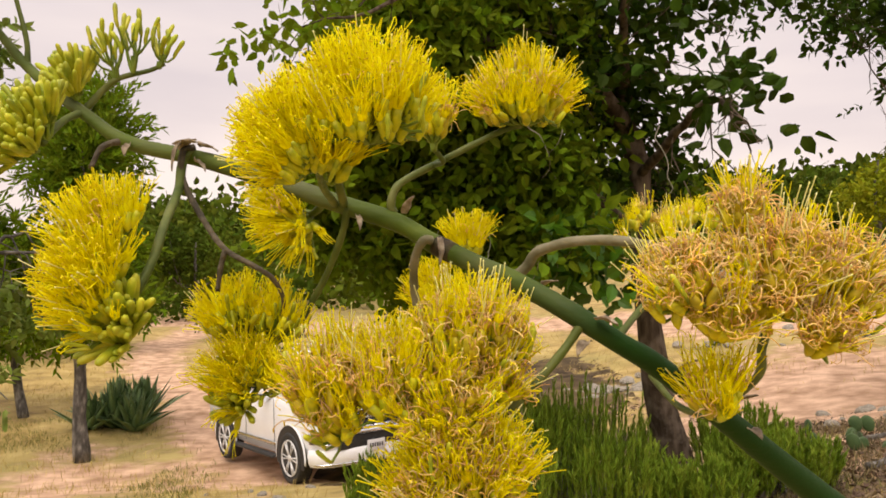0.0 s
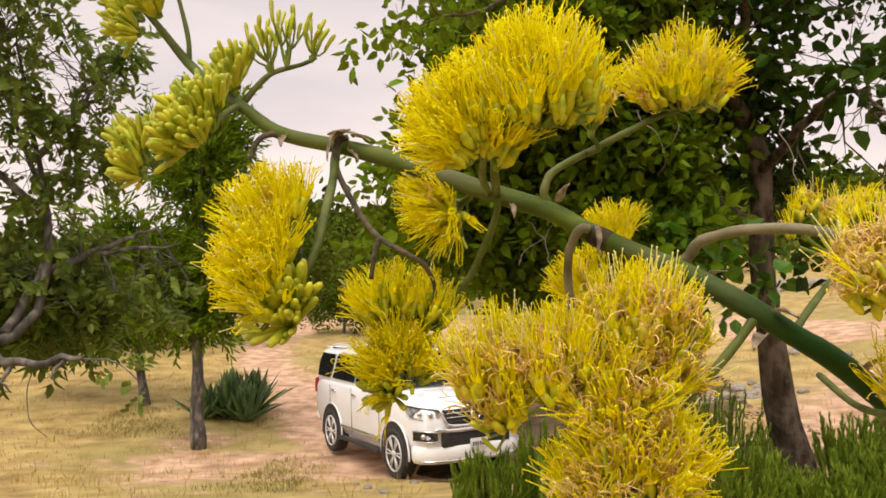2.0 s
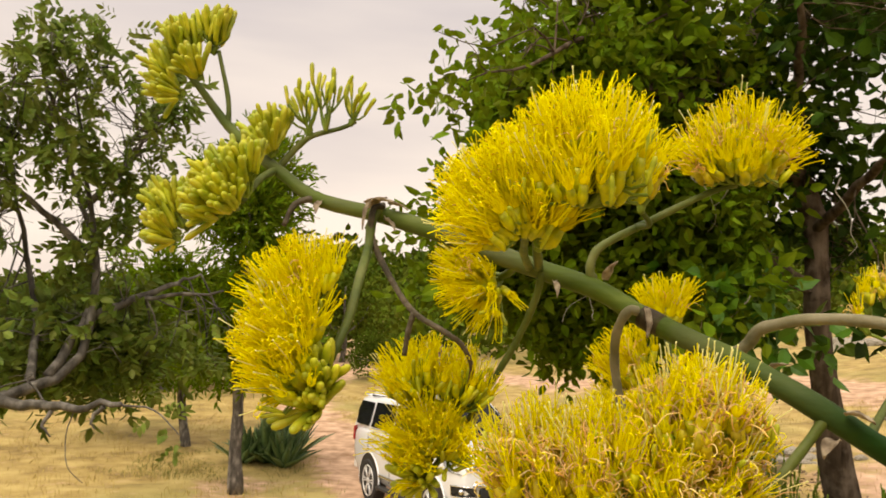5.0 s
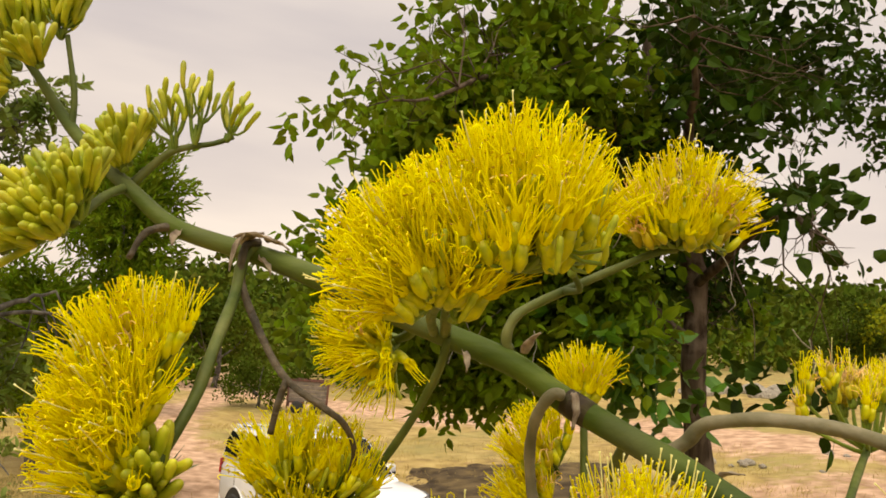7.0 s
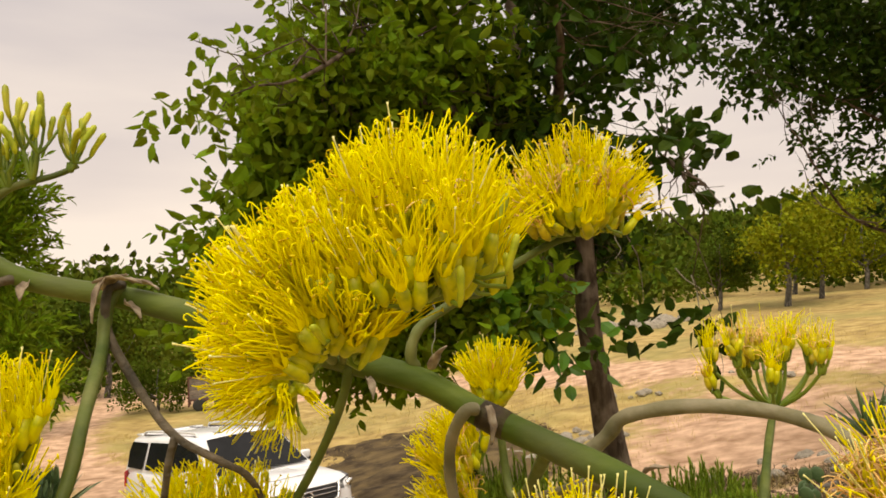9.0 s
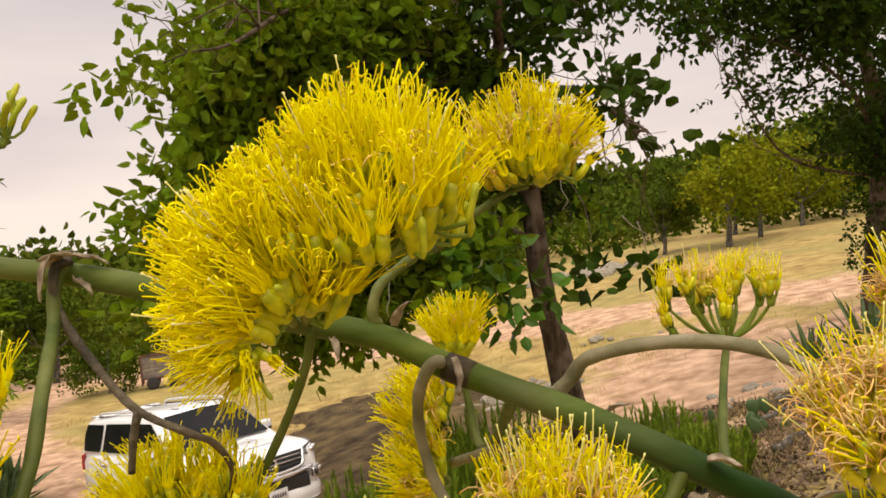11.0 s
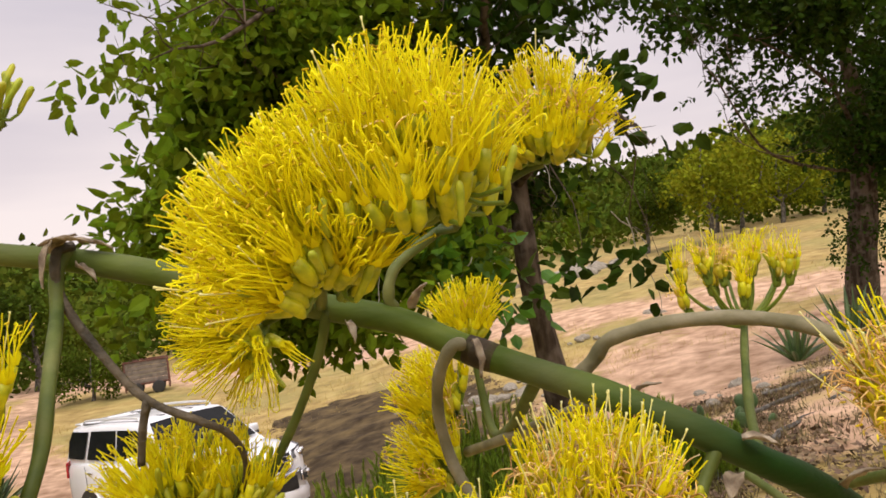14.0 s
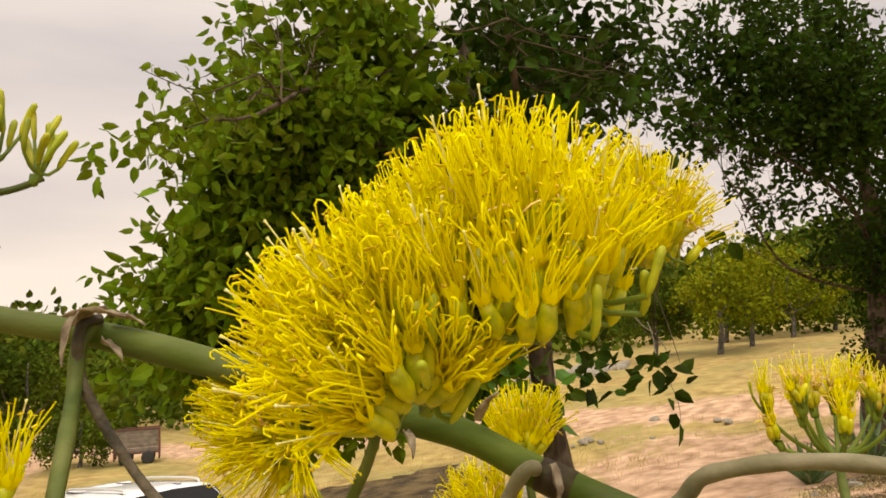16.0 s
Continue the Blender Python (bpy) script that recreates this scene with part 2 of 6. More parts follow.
class Geo:
    """Collects vertices and faces for one mesh."""

    def __init__(self):
        self.v, self.f, self.mi = [], [], []

    def add(self, verts, faces, mi=0):
        b = len(self.v)
        self.v.extend([tuple(p) for p in verts])
        self.f.extend([tuple(int(i) + b for i in f) for f in faces])
        self.mi.extend([mi] * len(faces))

    def tube(self, pts, radii, sides=6, mi=0, caps=True):
        pts = [Vector(p) for p in pts]
        n = len(pts)
        if not hasattr(radii, "__len__"):
            radii = [radii] * n
        verts, faces = [], []
        t0 = (pts[1] - pts[0]).normalized()
        u = t0.orthogonal().normalized()
        for i, p in enumerate(pts):
            t = (pts[min(i + 1, n - 1)] - pts[max(i - 1, 0)]).normalized()
            u = (u - t * u.dot(t)).normalized()
            w = t.cross(u)
            for k in range(sides):
                a = 2 * math.pi * k / sides
                verts.append(p + (u * math.cos(a) + w * math.sin(a)) * radii[i])
        for i in range(n - 1):
            for k in range(sides):
                k2 = (k + 1) % sides
                faces.append((i * sides + k, i * sides + k2, (i + 1) * sides + k2, (i + 1) * sides + k))
        if caps:
            faces.append(tuple(range(sides - 1, -1, -1)))
            faces.append(tuple((n - 1) * sides + k for k in range(sides)))
        self.add(verts, faces, mi)

    def box(self, c, s, mi=0, rot=None, bevel=0.0):
        bm = bmesh.new()
        bmesh.ops.create_cube(bm, size=1)
        for v in bm.verts:
            v.co = Vector((v.co.x * s[0], v.co.y * s[1], v.co.z * s[2]))
        if bevel:
            bmesh.ops.bevel(bm, geom=bm.edges[:], offset=bevel, segments=2, affect="EDGES", profile=0.6)
        q = rot.to_3x3() if rot else Matrix.Identity(3)
        bm.verts.index_update()
        self.add([q @ v.co + Vector(c) for v in bm.verts], [[v.index for v in f.verts] for f in bm.faces], mi)
        bm.free()

    def object(self, name, mats, parent=None, label="", smooth=True):
        return mesh_object(name, self.v, self.f, mats, parent, label, self.mi, smooth)


EYE0 = np.array([0.0, 0.0, 3.2])


def farther(pts, k):
    """Points (with radii) moved away from the standing place by a factor."""
    return [tuple(EYE0 + (np.array(p[:3]) - EYE0) * k) + tuple(q * k for q in p[3:]) for p in pts]


def curve_points(pts, n):
    """A smooth run of n points through pts (Catmull-Rom)."""
    p = np.asarray(pts, float)
    p = np.vstack([2 * p[0] - p[1], p, 2 * p[-1] - p[-2]])
    out = []
    for s in np.linspace(0, len(p) - 3 - 1e-6, n):
        i = int(s)
        t = s - i
        a, b, c, d = p[i:i + 4]
        out.append(0.5 * (2 * b + (c - a) * t + (2 * a - 5 * b + 4 * c - d) * t * t + (3 * b - a - 3 * c + d) * t ** 3))
    return np.array(out)


def rotations(dirs, spin, ups=None):
    """Rotation matrices whose z axes are dirs, turned by spin about them."""
    d = dirs / np.linalg.norm(dirs, axis=1, keepdims=True)
    ref = np.where(np.abs(d[:, 2:3]) > 0.95, np.array([[1.0, 0, 0]]), np.array([[0, 0, 1.0]])) if ups is None else ups
    x = np.cross(ref, d)
    x /= np.linalg.norm(x, axis=1, keepdims=True) + 1e-9
    y = np.cross(d, x)
    c, s = np.cos(spin)[:, None], np.sin(spin)[:, None]
    return np.stack([x * c + y * s, y * c - x * s, d], axis=2)


def scatter(tv, tf, places, rots, scales):
    """Copies of a template (verts, faces of one size) joined into arrays."""
    tv, tf = np.asarray(tv, float), np.asarray(tf, int)
    v = np.einsum("nij,kj->nki", rots, tv) * scales[:, None, None] + places[:, None, :]
    f = tf[None] + (np.arange(len(places)) * len(tv))[:, None, None]
    return v.reshape(-1, 3), f.reshape(-1, tf.shape[1])


# ---- ground ----
ROADS = [([(16, 16), (12.5, 15.5), (9, 14), (5.3, 12.6), (1, 11.7), (-2.4, 12.9), (-5.2, 17), (-6.8, 20.5), (-10.1, 26.7), (-12.1, 33.4), (-13.9, 43), (-24, 72)], 0.82),
         ([(-32, 44), (-14, 43), (-4, 38.5), (5.3, 31.5), (8.5, 26.8), (10.8, 24), (14.7, 19.5), (16, 16)], 1.8)]


def terrain(x, y):
    x, y = np.asarray(x, float), np.asarray(y, float)
    z = np.interp(y, [-400, 4.5, 6, 7.5, 9, 10.5, 12.5, 14.7, 18, 24, 40, 600], [0.58, 0.56, 0.42, 0.20, -0.06, -0.36, -0.74, -0.86, -0.95, -1.0, -1.0, -1.0])
    xe = 30 * np.tanh(x / 30)
    z = z + 0.15 * 1.5 * np.log1p(np.exp(np.clip((xe + 2) / 1.5, -30, 60)))
    r = np.hypot(x, y)
    az = np.arctan2(x, y)
    far = np.clip((r - 60) / 160, 0, 1) ** 1.5
    z = z + far * (9 + 15 * np.exp(-((az - 0.85) / 0.42) ** 2) + 4 * np.sin(az * 5 + 1) + 3 * np.sin(az * 11) - 4.5 * np.clip((-0.38 - az) / 0.12, 0, 1) + 2.5 * np.exp(-((az + 0.3) / 0.1) ** 2))
    return z


def ground_at(x, y):
    return float(terrain(x, y))


def build_ground():
    n = 260
    u = np.linspace(-1, 1, n)
    gx = 1.0 * np.sinh(6.9 * u)
    gy = 9 + 1.0 * np.sinh(6.9 * u)
    X, Y = np.meshgrid(gx, gy)
    fine = 0.05 * np.sin(X * 1.3 + 0.5 * Y) * np.sin(Y * 0.9 - 0.3 * X) + 0.02 * np.sin(X * 4.1 + 1) * np.sin(Y * 3.7)
    near = np.clip(np.hypot(X + 2.5, Y - 13) / 4 - 0.6, 0, 1)
    Z = terrain(X, Y) + fine * near * (np.hypot(X, Y) < 60)
    d = np.full(X.shape, 1e3)
    for pts, half in ROADS:
        c = curve_points([(*p, 0) for p in pts], 140)[:, :2]
        for q in c:
            d = np.minimum(d, np.hypot(X - q[0], Y - q[1]) / half)
    wob = 0.25 * np.sin(X * 2.1 + Y * 0.7) + 0.2 * np.sin(Y * 2.9 - X * 1.1) + 0.12 * np.sin(X * 6.3 + Y * 5.1)
    dirt = np.clip((1.55 - d + wob * 0.8) * 1.3, 0, 1)
    patch = np.clip(1.55 - np.hypot((X - 7.3 - 0.35 * (Y - 14.6)) / 2.7, (Y - 14.6) / 4.4) + 0.6 * wob, 0, 1)
    patch2 = 0.8 * np.clip(1.25 - np.hypot((X + 5.5) / 2.8, (Y - 13.0) / 2.6) + 1.3 * wob, 0, 1)
    patch3 = 0.8 * np.clip(1.25 - np.hypot((X - 5.6) / 3.6, (Y - 8.6) / 3.4) + wob, 0, 1)
    dirt = np.maximum(np.maximum(dirt, patch3), np.maximum(patch, patch2))
    verts = np.stack([X, Y, Z], 2).reshape(-1, 3)
    i = np.arange(n * n).reshape(n, n)
    faces = np.stack([i[:-1, :-1], i[:-1, 1:], i[1:, 1:], i[1:, :-1]], 2).reshape(-1, 4)
    m = material("ground_soil", [(0.20, 0.13, 0.036), (0.35, 0.245, 0.075), (0.47, 0.35, 0.125)], 0.95, 1.6, 12, bump=0.8, bump_scale=14, stain=((0.24, 0.22, 0.06), 0.25, 0.55))
    nt, nl = m.node_tree.nodes, m.node_tree.links
    bsdf = nt["Principled BSDF"]
    grass = bsdf.inputs["Base Color"].links[0].from_socket
    att, dn, dr, mx = nt.new("ShaderNodeAttribute"), nt.new("ShaderNodeTexNoise"), nt.new("ShaderNodeValToRGB"), nt.new("ShaderNodeMix")
    att.attribute_name = "bare_soil"
    dn.inputs["Scale"].default_value, dn.inputs["Detail"].default_value = 2.2, 12
    dr.color_ramp.elements[0].position, dr.color_ramp.elements[0].color = 0.32, (0.29, 0.165, 0.088, 1)
    dr.color_ramp.elements[1].position, dr.color_ramp.elements[1].color = 0.68, (0.66, 0.435, 0.29, 1)
    co = nt.new("ShaderNodeTexCoord")
    fine_n, ma = nt.new("ShaderNodeTexNoise"), nt.new("ShaderNodeMath")
    fine_n.inputs["Scale"].default_value, fine_n.inputs["Detail"].default_value = 3.0, 6
    ma.operation = "MULTIPLY_ADD"
    ma.inputs[1].default_value = 1.6
    mrg = nt.new("ShaderNodeMapRange")
    mrg.inputs["From Min"].default_value, mrg.inputs["From Max"].default_value = 0.95, 1.55
    nl.new(co.outputs["Object"], dn.inputs["Vector"])
    nl.new(co.outputs["Object"], fine_n.inputs["Vector"])
    nl.new(dn.outputs["Fac"], dr.inputs["Fac"])
    nl.new(fine_n.outputs["Fac"], ma.inputs[0])
    nl.new(att.outputs["Fac"], ma.inputs[2])
    nl.new(ma.outputs["Value"], mrg.inputs["Value"])
    nl.new(mrg.outputs["Result"], mx.inputs["Factor"])
    mx.data_type = "RGBA"
    nl.new(grass, mx.inputs["A"])
    nl.new(dr.outputs["Color"], mx.inputs["B"])
    nl.new(mx.outputs["Result"], bsdf.inputs["Base Color"])
    ob = mesh_object("ground", verts, faces, m, smooth=True)
    a = ob.data.attributes.new("bare_soil", "FLOAT", "POINT")
    a.data.foreach_set("value", dirt.reshape(-1))
    tagged(ob, "dry yellow meadow with a bare pinkish dirt track", "ground", kind="structure")
    return X, Y, dirt


build_ground()

# ---- trees ----
def leaf_template(kind):
    """A small spray of leaflets in quads, growing along +z; triangles are split quads."""
    V, F = [], []

    def put(base, direction, length, width, roll=0.0):
        d = Vector(direction).normalized()
        q = d.to_track_quat("Z", "Y").to_matrix() @ Matrix.Rotation(roll, 3, "Z")
        b = len(V)
        w, L = width, length
        pts = [(0, 0, 0), (w * 0.45, 0.12 * w, L * 0.22), (w * 0.42, 0.1 * w - 0.03 * L, L * 0.6), (0, -0.08 * L, L),
               (-w * 0.42, 0.1 * w - 0.03 * L, L * 0.6), (-w * 0.45, 0.12 * w, L * 0.22), (0, -0.02 * L, L * 0.45)]
        V.extend([tuple(q @ Vector(p) + Vector(base)) for p in pts])
        F.extend([(b, b + 1, b + 2, b + 6), (b + 6, b + 2, b + 3, b + 4), (b, b + 6, b + 4, b + 5)])

    if kind == "pinnate":
        L = 0.2
        for i in range(3):
            z = L * (0.3 + 0.3 * i)
            for q in (1, -1):
                put((0, -0.10 * z, z + 0.012 * q), (q * 1.0, -0.2 - 0.1 * i, 0.7), 0.09 + 0.008 * i, 0.05, q * 0.4)
        put((0, -0.10 * L, L), (0.1, -0.3, 1), 0.10, 0.052)
    elif kind == "spray":
        for i in range(8):
            a = i * 2.6
            put((0.012 * math.sin(i * 2), 0.012 * math.cos(i * 1.7), 0.036 * i), (math.cos(a), math.sin(a), 0.55 + 0.3 * math.sin(i * 3.1)), 0.092 + 0.014 * math.sin(i * 1.9), 0.056, a + 0.6)
        put((0, 0, 0.29), (0.15, 0.1, 1), 0.1, 0.058)
    elif kind == "broad":
        for i in range(4):
            a = i * 2.4
            put((0.01 * math.cos(a), 0.01 * math.sin(a), 0.05 * i), (math.cos(a), math.sin(a), 0.6), 0.10, 0.065, a)
        put((0, 0, 0.2), (0.2, 0, 1), 0.11, 0.07)
    elif kind == "needle":
        for i in range(9):
            a = i * 2.4
            put((0, 0, 0.05 * i), (0.5 * math.cos(a), 0.5 * math.sin(a), 1), 0.16, 0.05, a)
    elif kind == "tuft":
        for i in range(5):
            a = i * 2.4
            put((0.2 * math.cos(a), 0.2 * math.sin(a), 0.07 * i), (math.cos(a), math.sin(a), 0.6), 0.24, 0.2, a)
    return np.array(V), np.array(F)


def crown(name, blobs, count, kind, mat, parent, label, shell=0.55, droop=0.35, size=(0.8, 1.25), seed=1):
    rng = np.random.default_rng(seed)
    w = np.array([b[3] ** 2.2 for b in blobs])
    pick = rng.choice(len(blobs), count, p=w / w.sum())
    c = np.array([b[:3] for b in blobs])[pick]
    r = np.array([b[3] for b in blobs])[pick]
    d = rng.normal(size=(count, 3))
    d /= np.linalg.norm(d, axis=1, keepdims=True)
    rad = (shell + (1.08 - shell) * rng.random(count)) ** 1.0
    lump = 1 + 0.16 * np.sin(d[:, 0] * 7 + c[:, 0] * 3) * np.sin(d[:, 1] * 6 + c[:, 1]) + 0.14 * np.sin(d[:, 2] * 9 + c[:, 2] * 2)
    p = c + d * (r * rad * lump)[:, None]
    out = d * 0.8 + rng.normal(size=(count, 3)) * 0.5
    out[:, 2] -= droop
    tv, tf = leaf_template(kind)
    v, f = scatter(tv, tf, p, rotations(out, rng.uniform(0, 6.28, count)), rng.uniform(*size, count))
    ob = mesh_object(name, v, f, mat, parent, label)
    ob["kind"] = "stuff"
    return ob


def limbs(parent, trunk_pts, trunk_r, limb_sets, mat, twig_targets=(), sides=10, seed=3):
    """Trunk, limbs (each with its own radius) and thin twigs from the nearest wood to each target."""
    rng = np.random.default_rng(seed)
    g = Geo()
    tp = curve_points(trunk_pts, 18)
    rr = np.interp(np.linspace(0, 1, 18), np.linspace(0, 1, len(trunk_r)), trunk_r) * (1 + 0.06 * np.sin(np.arange(18) * 1.7))
    g.tube(tp, list(rr), sides)
    g.object("trunk", mat, parent)
    wood = [tp[8:]]
    for pts, r0, r1 in limb_sets:
        h = Geo()
        lp = curve_points(pts, 14) + rng.normal(size=(14, 3)) * r0 * 0.25
        lp[0] = pts[0]
        h.tube(lp, list(np.linspace(r0, r1, 14)), 7)
        h.object("limb", mat, parent)
        wood.append(lp[3:])
    wood = np.vstack(wood)
    t = Geo()
    for q in twig_targets:
        q = np.array(q[:3])
        away = np.linalg.norm(wood - q, axis=1)
        near = np.argsort(away)[:10]
        s = wood[rng.choice(near)]
        gap = np.linalg.norm(q - s)
        gap = max(gap, 0.05)
        if gap > 1.2:
            continue
        m1 = s + (q - s) * 0.35 + rng.normal(size=3) * 0.09 * gap
        m2 = s + (q - s) * 0.7 + rng.normal(size=3) * 0.09 * gap
        t.tube(curve_points([s, m1, m2, q], 7), list(np.linspace(0.004 + 0.005 * min(1.0, gap), 0.002, 7)), 4, caps=False)
        for m in (m1, m2):
            t.tube([m, m + (q - s) * 0.12 * min(1, 0.5 / gap) + rng.normal(size=3) * 0.06, m + (q - s) * 0.2 * min(1, 0.5 / gap) + rng.normal(size=3) * 0.1], [0.0035, 0.0025, 0.0012], 4, caps=False)
    if t.v:
        ob = t.object("branchwork", mat, parent)
        ob["kind"] = "stuff"


def blob_points(blobs, per, seed=5):
    rng = np.random.default_rng(seed)
    out = []
    for b in blobs:
        for _ in range(per):
            d = rng.normal(size=3)
            out.append(np.array(b[:3]) + d / np.linalg.norm(d) * b[3] * rng.uniform(0.5, 1.0))
    return out


def clumpy(blobs, k, seed, part=0.42):
    """Each blob broken up into k smaller ones, for an uneven outline with gaps."""
    rng = np.random.default_rng(seed)
    out = []
    for x, y, z, r in blobs:
        for _ in range(max(3, int(k * min(1.0, r * 1.4)))):
            d = rng.normal(size=3)
            d *= r * rng.uniform(0.25, 0.85) / np.linalg.norm(d)
            out.append((x + d[0], y + d[1], z + d[2], max(0.1, r * part * rng.uniform(0.6, 1.15))))
    return out


# big shade tree beside the track
T1 = [(-0.55, 6.3, 4.7, 0.5), (-0.95, 6.5, 4.15, 0.58), (-0.04, 6.2, 5.0, 0.85), (0.5, 6.7, 5.1, 0.8), (-0.13, 7.2, 4.21, 1.2), (0.75, 7.2, 3.9, 0.85),
      (-0.93, 7.2, 3.62, 0.8), (0.25, 6.7, 3.3, 0.5), (0.98, 6.5, 3.4, 0.42), (2.5, 7.6, 3.75, 0.28), (-0.2, 7.2, 3.0, 0.4), (-0.45, 6.8, 4.75, 0.75)]
T1_TOP = [(0.02, 6.2, 5.9, 0.9), (0.5, 6.4, 6.0, 0.8), (-0.5, 5.9, 5.6, 0.32), (0.4, 7.5, 6.8, 1.0), (-0.2, 6.3, 5.6, 0.6), (0.6, 6.6, 5.6, 0.6)]
T1_THIN = [(1.25, 6.8, 5.2, 0.8), (2.0, 7.0, 5.3, 0.75), (1.5, 6.6, 5.9, 0.8), (2.4, 7.4, 5.9, 0.8), (2.35, 6.2, 5.4, 0.4), (1.7, 7.2, 6.4, 0.7), (2.8, 7.6, 6.0, 0.6), (3.0, 7.6, 6.8, 0.8),
           (2.2, 7.8, 7.2, 0.9), (2.3, 8.4, 6.6, 1.0), (1.1, 6.6, 4.7, 0.5), (2.7, 7.0, 4.9, 0.5), (1.5, 7.2, 4.3, 0.5), (1.6, 7.7, 4.5, 0.6), (1.9, 7.8, 3.95, 0.5), (1.2, 7.5, 4.6, 0.5), (2.3, 7.8, 3.8, 0.4), (2.0, 7.8, 4.6, 0.5)]
T1_NEAR = [(-1.08, 3.7, 4.27, 0.06), (-0.9, 3.9, 4.6, 0.12), (-0.84, 3.9, 4.28, 0.11), (-0.72, 4.1, 4.3, 0.14), (-0.77, 4.3, 4.7, 0.18), (-0.88, 4.0, 4.68, 0.14), (-0.97, 3.8, 4.27, 0.08), (-0.65, 4.6, 4.7, 0.2), (-0.3, 5.2, 4.85, 0.28), (-0.55, 4.8, 4.75, 0.22), (-0.62, 4.5, 4.45, 0.15)]
T1_RIGHT = [(2.04, 5.2, 4.43, 0.22), (1.94, 5.2, 4.16, 0.2), (1.92, 4.6, 3.87, 0.15), (1.79, 5.0, 3.94, 0.17), (1.75, 5.2, 4.5, 0.28), (1.77, 4.3, 3.87, 0.13), (2.22, 5.5, 3.16, 0.15), (1.9, 6.0, 3.1, 0.2)]
K1 = 0.955
T1, T1_TOP, T1_THIN, T1_RIGHT = farther(T1, K1), farther(T1_TOP, K1), farther(T1_THIN, K1), farther(T1_RIGHT, K1)
base1 = (2.25, 7.15, ground_at(2.25, 7.15) - 0.1)
shade_tree = thing("shade_tree", "leaning dark-barked tree with a broad dense green crown", "tree", base1)


def local(pts, o):
    return [tuple(np.array(p[:3]) - np.array(o)) + tuple(p[3:]) for p in pts]


limbs(shade_tree, local([base1] + farther([(2.25, 7.5, 1.3), (2.13, 7.45, 1.75), (2.03, 7.4, 2.4), (1.95, 7.4, 3.0), (1.94, 7.4, 3.5), (1.91, 7.4, 4.1), (1.62, 7.4, 4.68), (1.44, 7.4, 5.4), (1.36, 7.4, 6.4)], K1), base1),
      [0.215, 0.165, 0.125, 0.107, 0.103, 0.103, 0.09, 0.06],
      [(local(farther(p, K1), base1), a, b) for p, a, b in [
          ([(1.66, 7.4, 4.58), (1.70, 7.35, 5.0), (1.78, 7.3, 5.6), (1.9, 7.2, 6.4)], 0.075, 0.03),
          ([(1.85, 7.4, 4.3), (1.3, 6.8, 4.75), (0.4, 6.4, 5.0), (-0.6, 6.2, 5.0)], 0.09, 0.02),
          ([(1.7, 7.4, 4.7), (0.8, 6.8, 5.3), (0.0, 6.0, 5.3), (-0.45, 5.0, 4.8), (-0.78, 4.2, 4.45)], 0.04, 0.003),
          ([(1.9, 7.4, 3.4), (1.0, 7.2, 3.9), (0.0, 7.2, 4.0), (-0.8, 7.0, 3.6)], 0.07, 0.015),
          ([(1.9, 7.4, 3.9), (2.1, 6.5, 4.3), (2.0, 5.6, 4.3), (1.85, 4.6, 3.95)], 0.05, 0.008),
          ([(1.75, 7.4, 4.6), (1.6, 6.6, 5.2), (1.4, 6.0, 5.9)], 0.06, 0.015)]],
      M_BARK, local(blob_points(T1, 4) + blob_points(T1_TOP, 7) + blob_points(T1_THIN, 7) + blob_points(T1_NEAR, 1) + blob_points(T1_RIGHT, 2), base1))
crown("crown", local(clumpy(T1, 14, 90), base1), 3900, "spray", M_LEAF, shade_tree, "dense mid-green leafy crown", 0.15, 0.7, (0.8, 1.25), 11)
crown("lower_crown", local(clumpy(farther([(1.75, 7.6, 4.5, 0.5), (2.05, 7.7, 4.1, 0.45), (1.5, 7.5, 4.9, 0.45), (2.35, 7.8, 3.9, 0.35), (2.0, 7.6, 4.8, 0.4)], K1), 9, 99, 0.4), base1), 190, "broad", M_LEAF_SHADED, shade_tree, "leaves round the fork of the trunk, shade put into their colour", 0.1, 0.6, (0.9, 1.4), 29)
crown("upper_crown", local(clumpy(T1_TOP, 11, 98, 0.36), base1), 430, "broad", M_LEAF, shade_tree, "loose green leaves in the upper crown", 0.1, 0.7, (1.0, 1.45), 28)
crown("open_crown", local(clumpy(T1_THIN, 9, 97, 0.36), base1), 600, "broad", M_LEAF_SHADED, shade_tree, "loose leaves with gaps of sky, darkened in colour as if backlit", 0.1, 0.6, (1.0, 1.5), 23)
crown("inner_crown", local([b for b in T1 if b[2] < 4.7 and b[0] < 1.5], base1), 750, "broad", M_LEAF, shade_tree, "shaded inner leaves", 0.1, 0.3, (1.0, 1.6), 21)
crown("vine_foliage", local([(1.50, 6.6, 3.0, 0.2), (1.3, 6.6, 3.2, 0.25), (0.9, 6.4, 3.3, 0.3)], base1), 70, "broad", M_LEAF_VINE, shade_tree, "bright broad vine leaves low in the crown", 0.3, 0.6, (1.3, 1.9), 22)
vine_rng = np.random.default_rng(33)
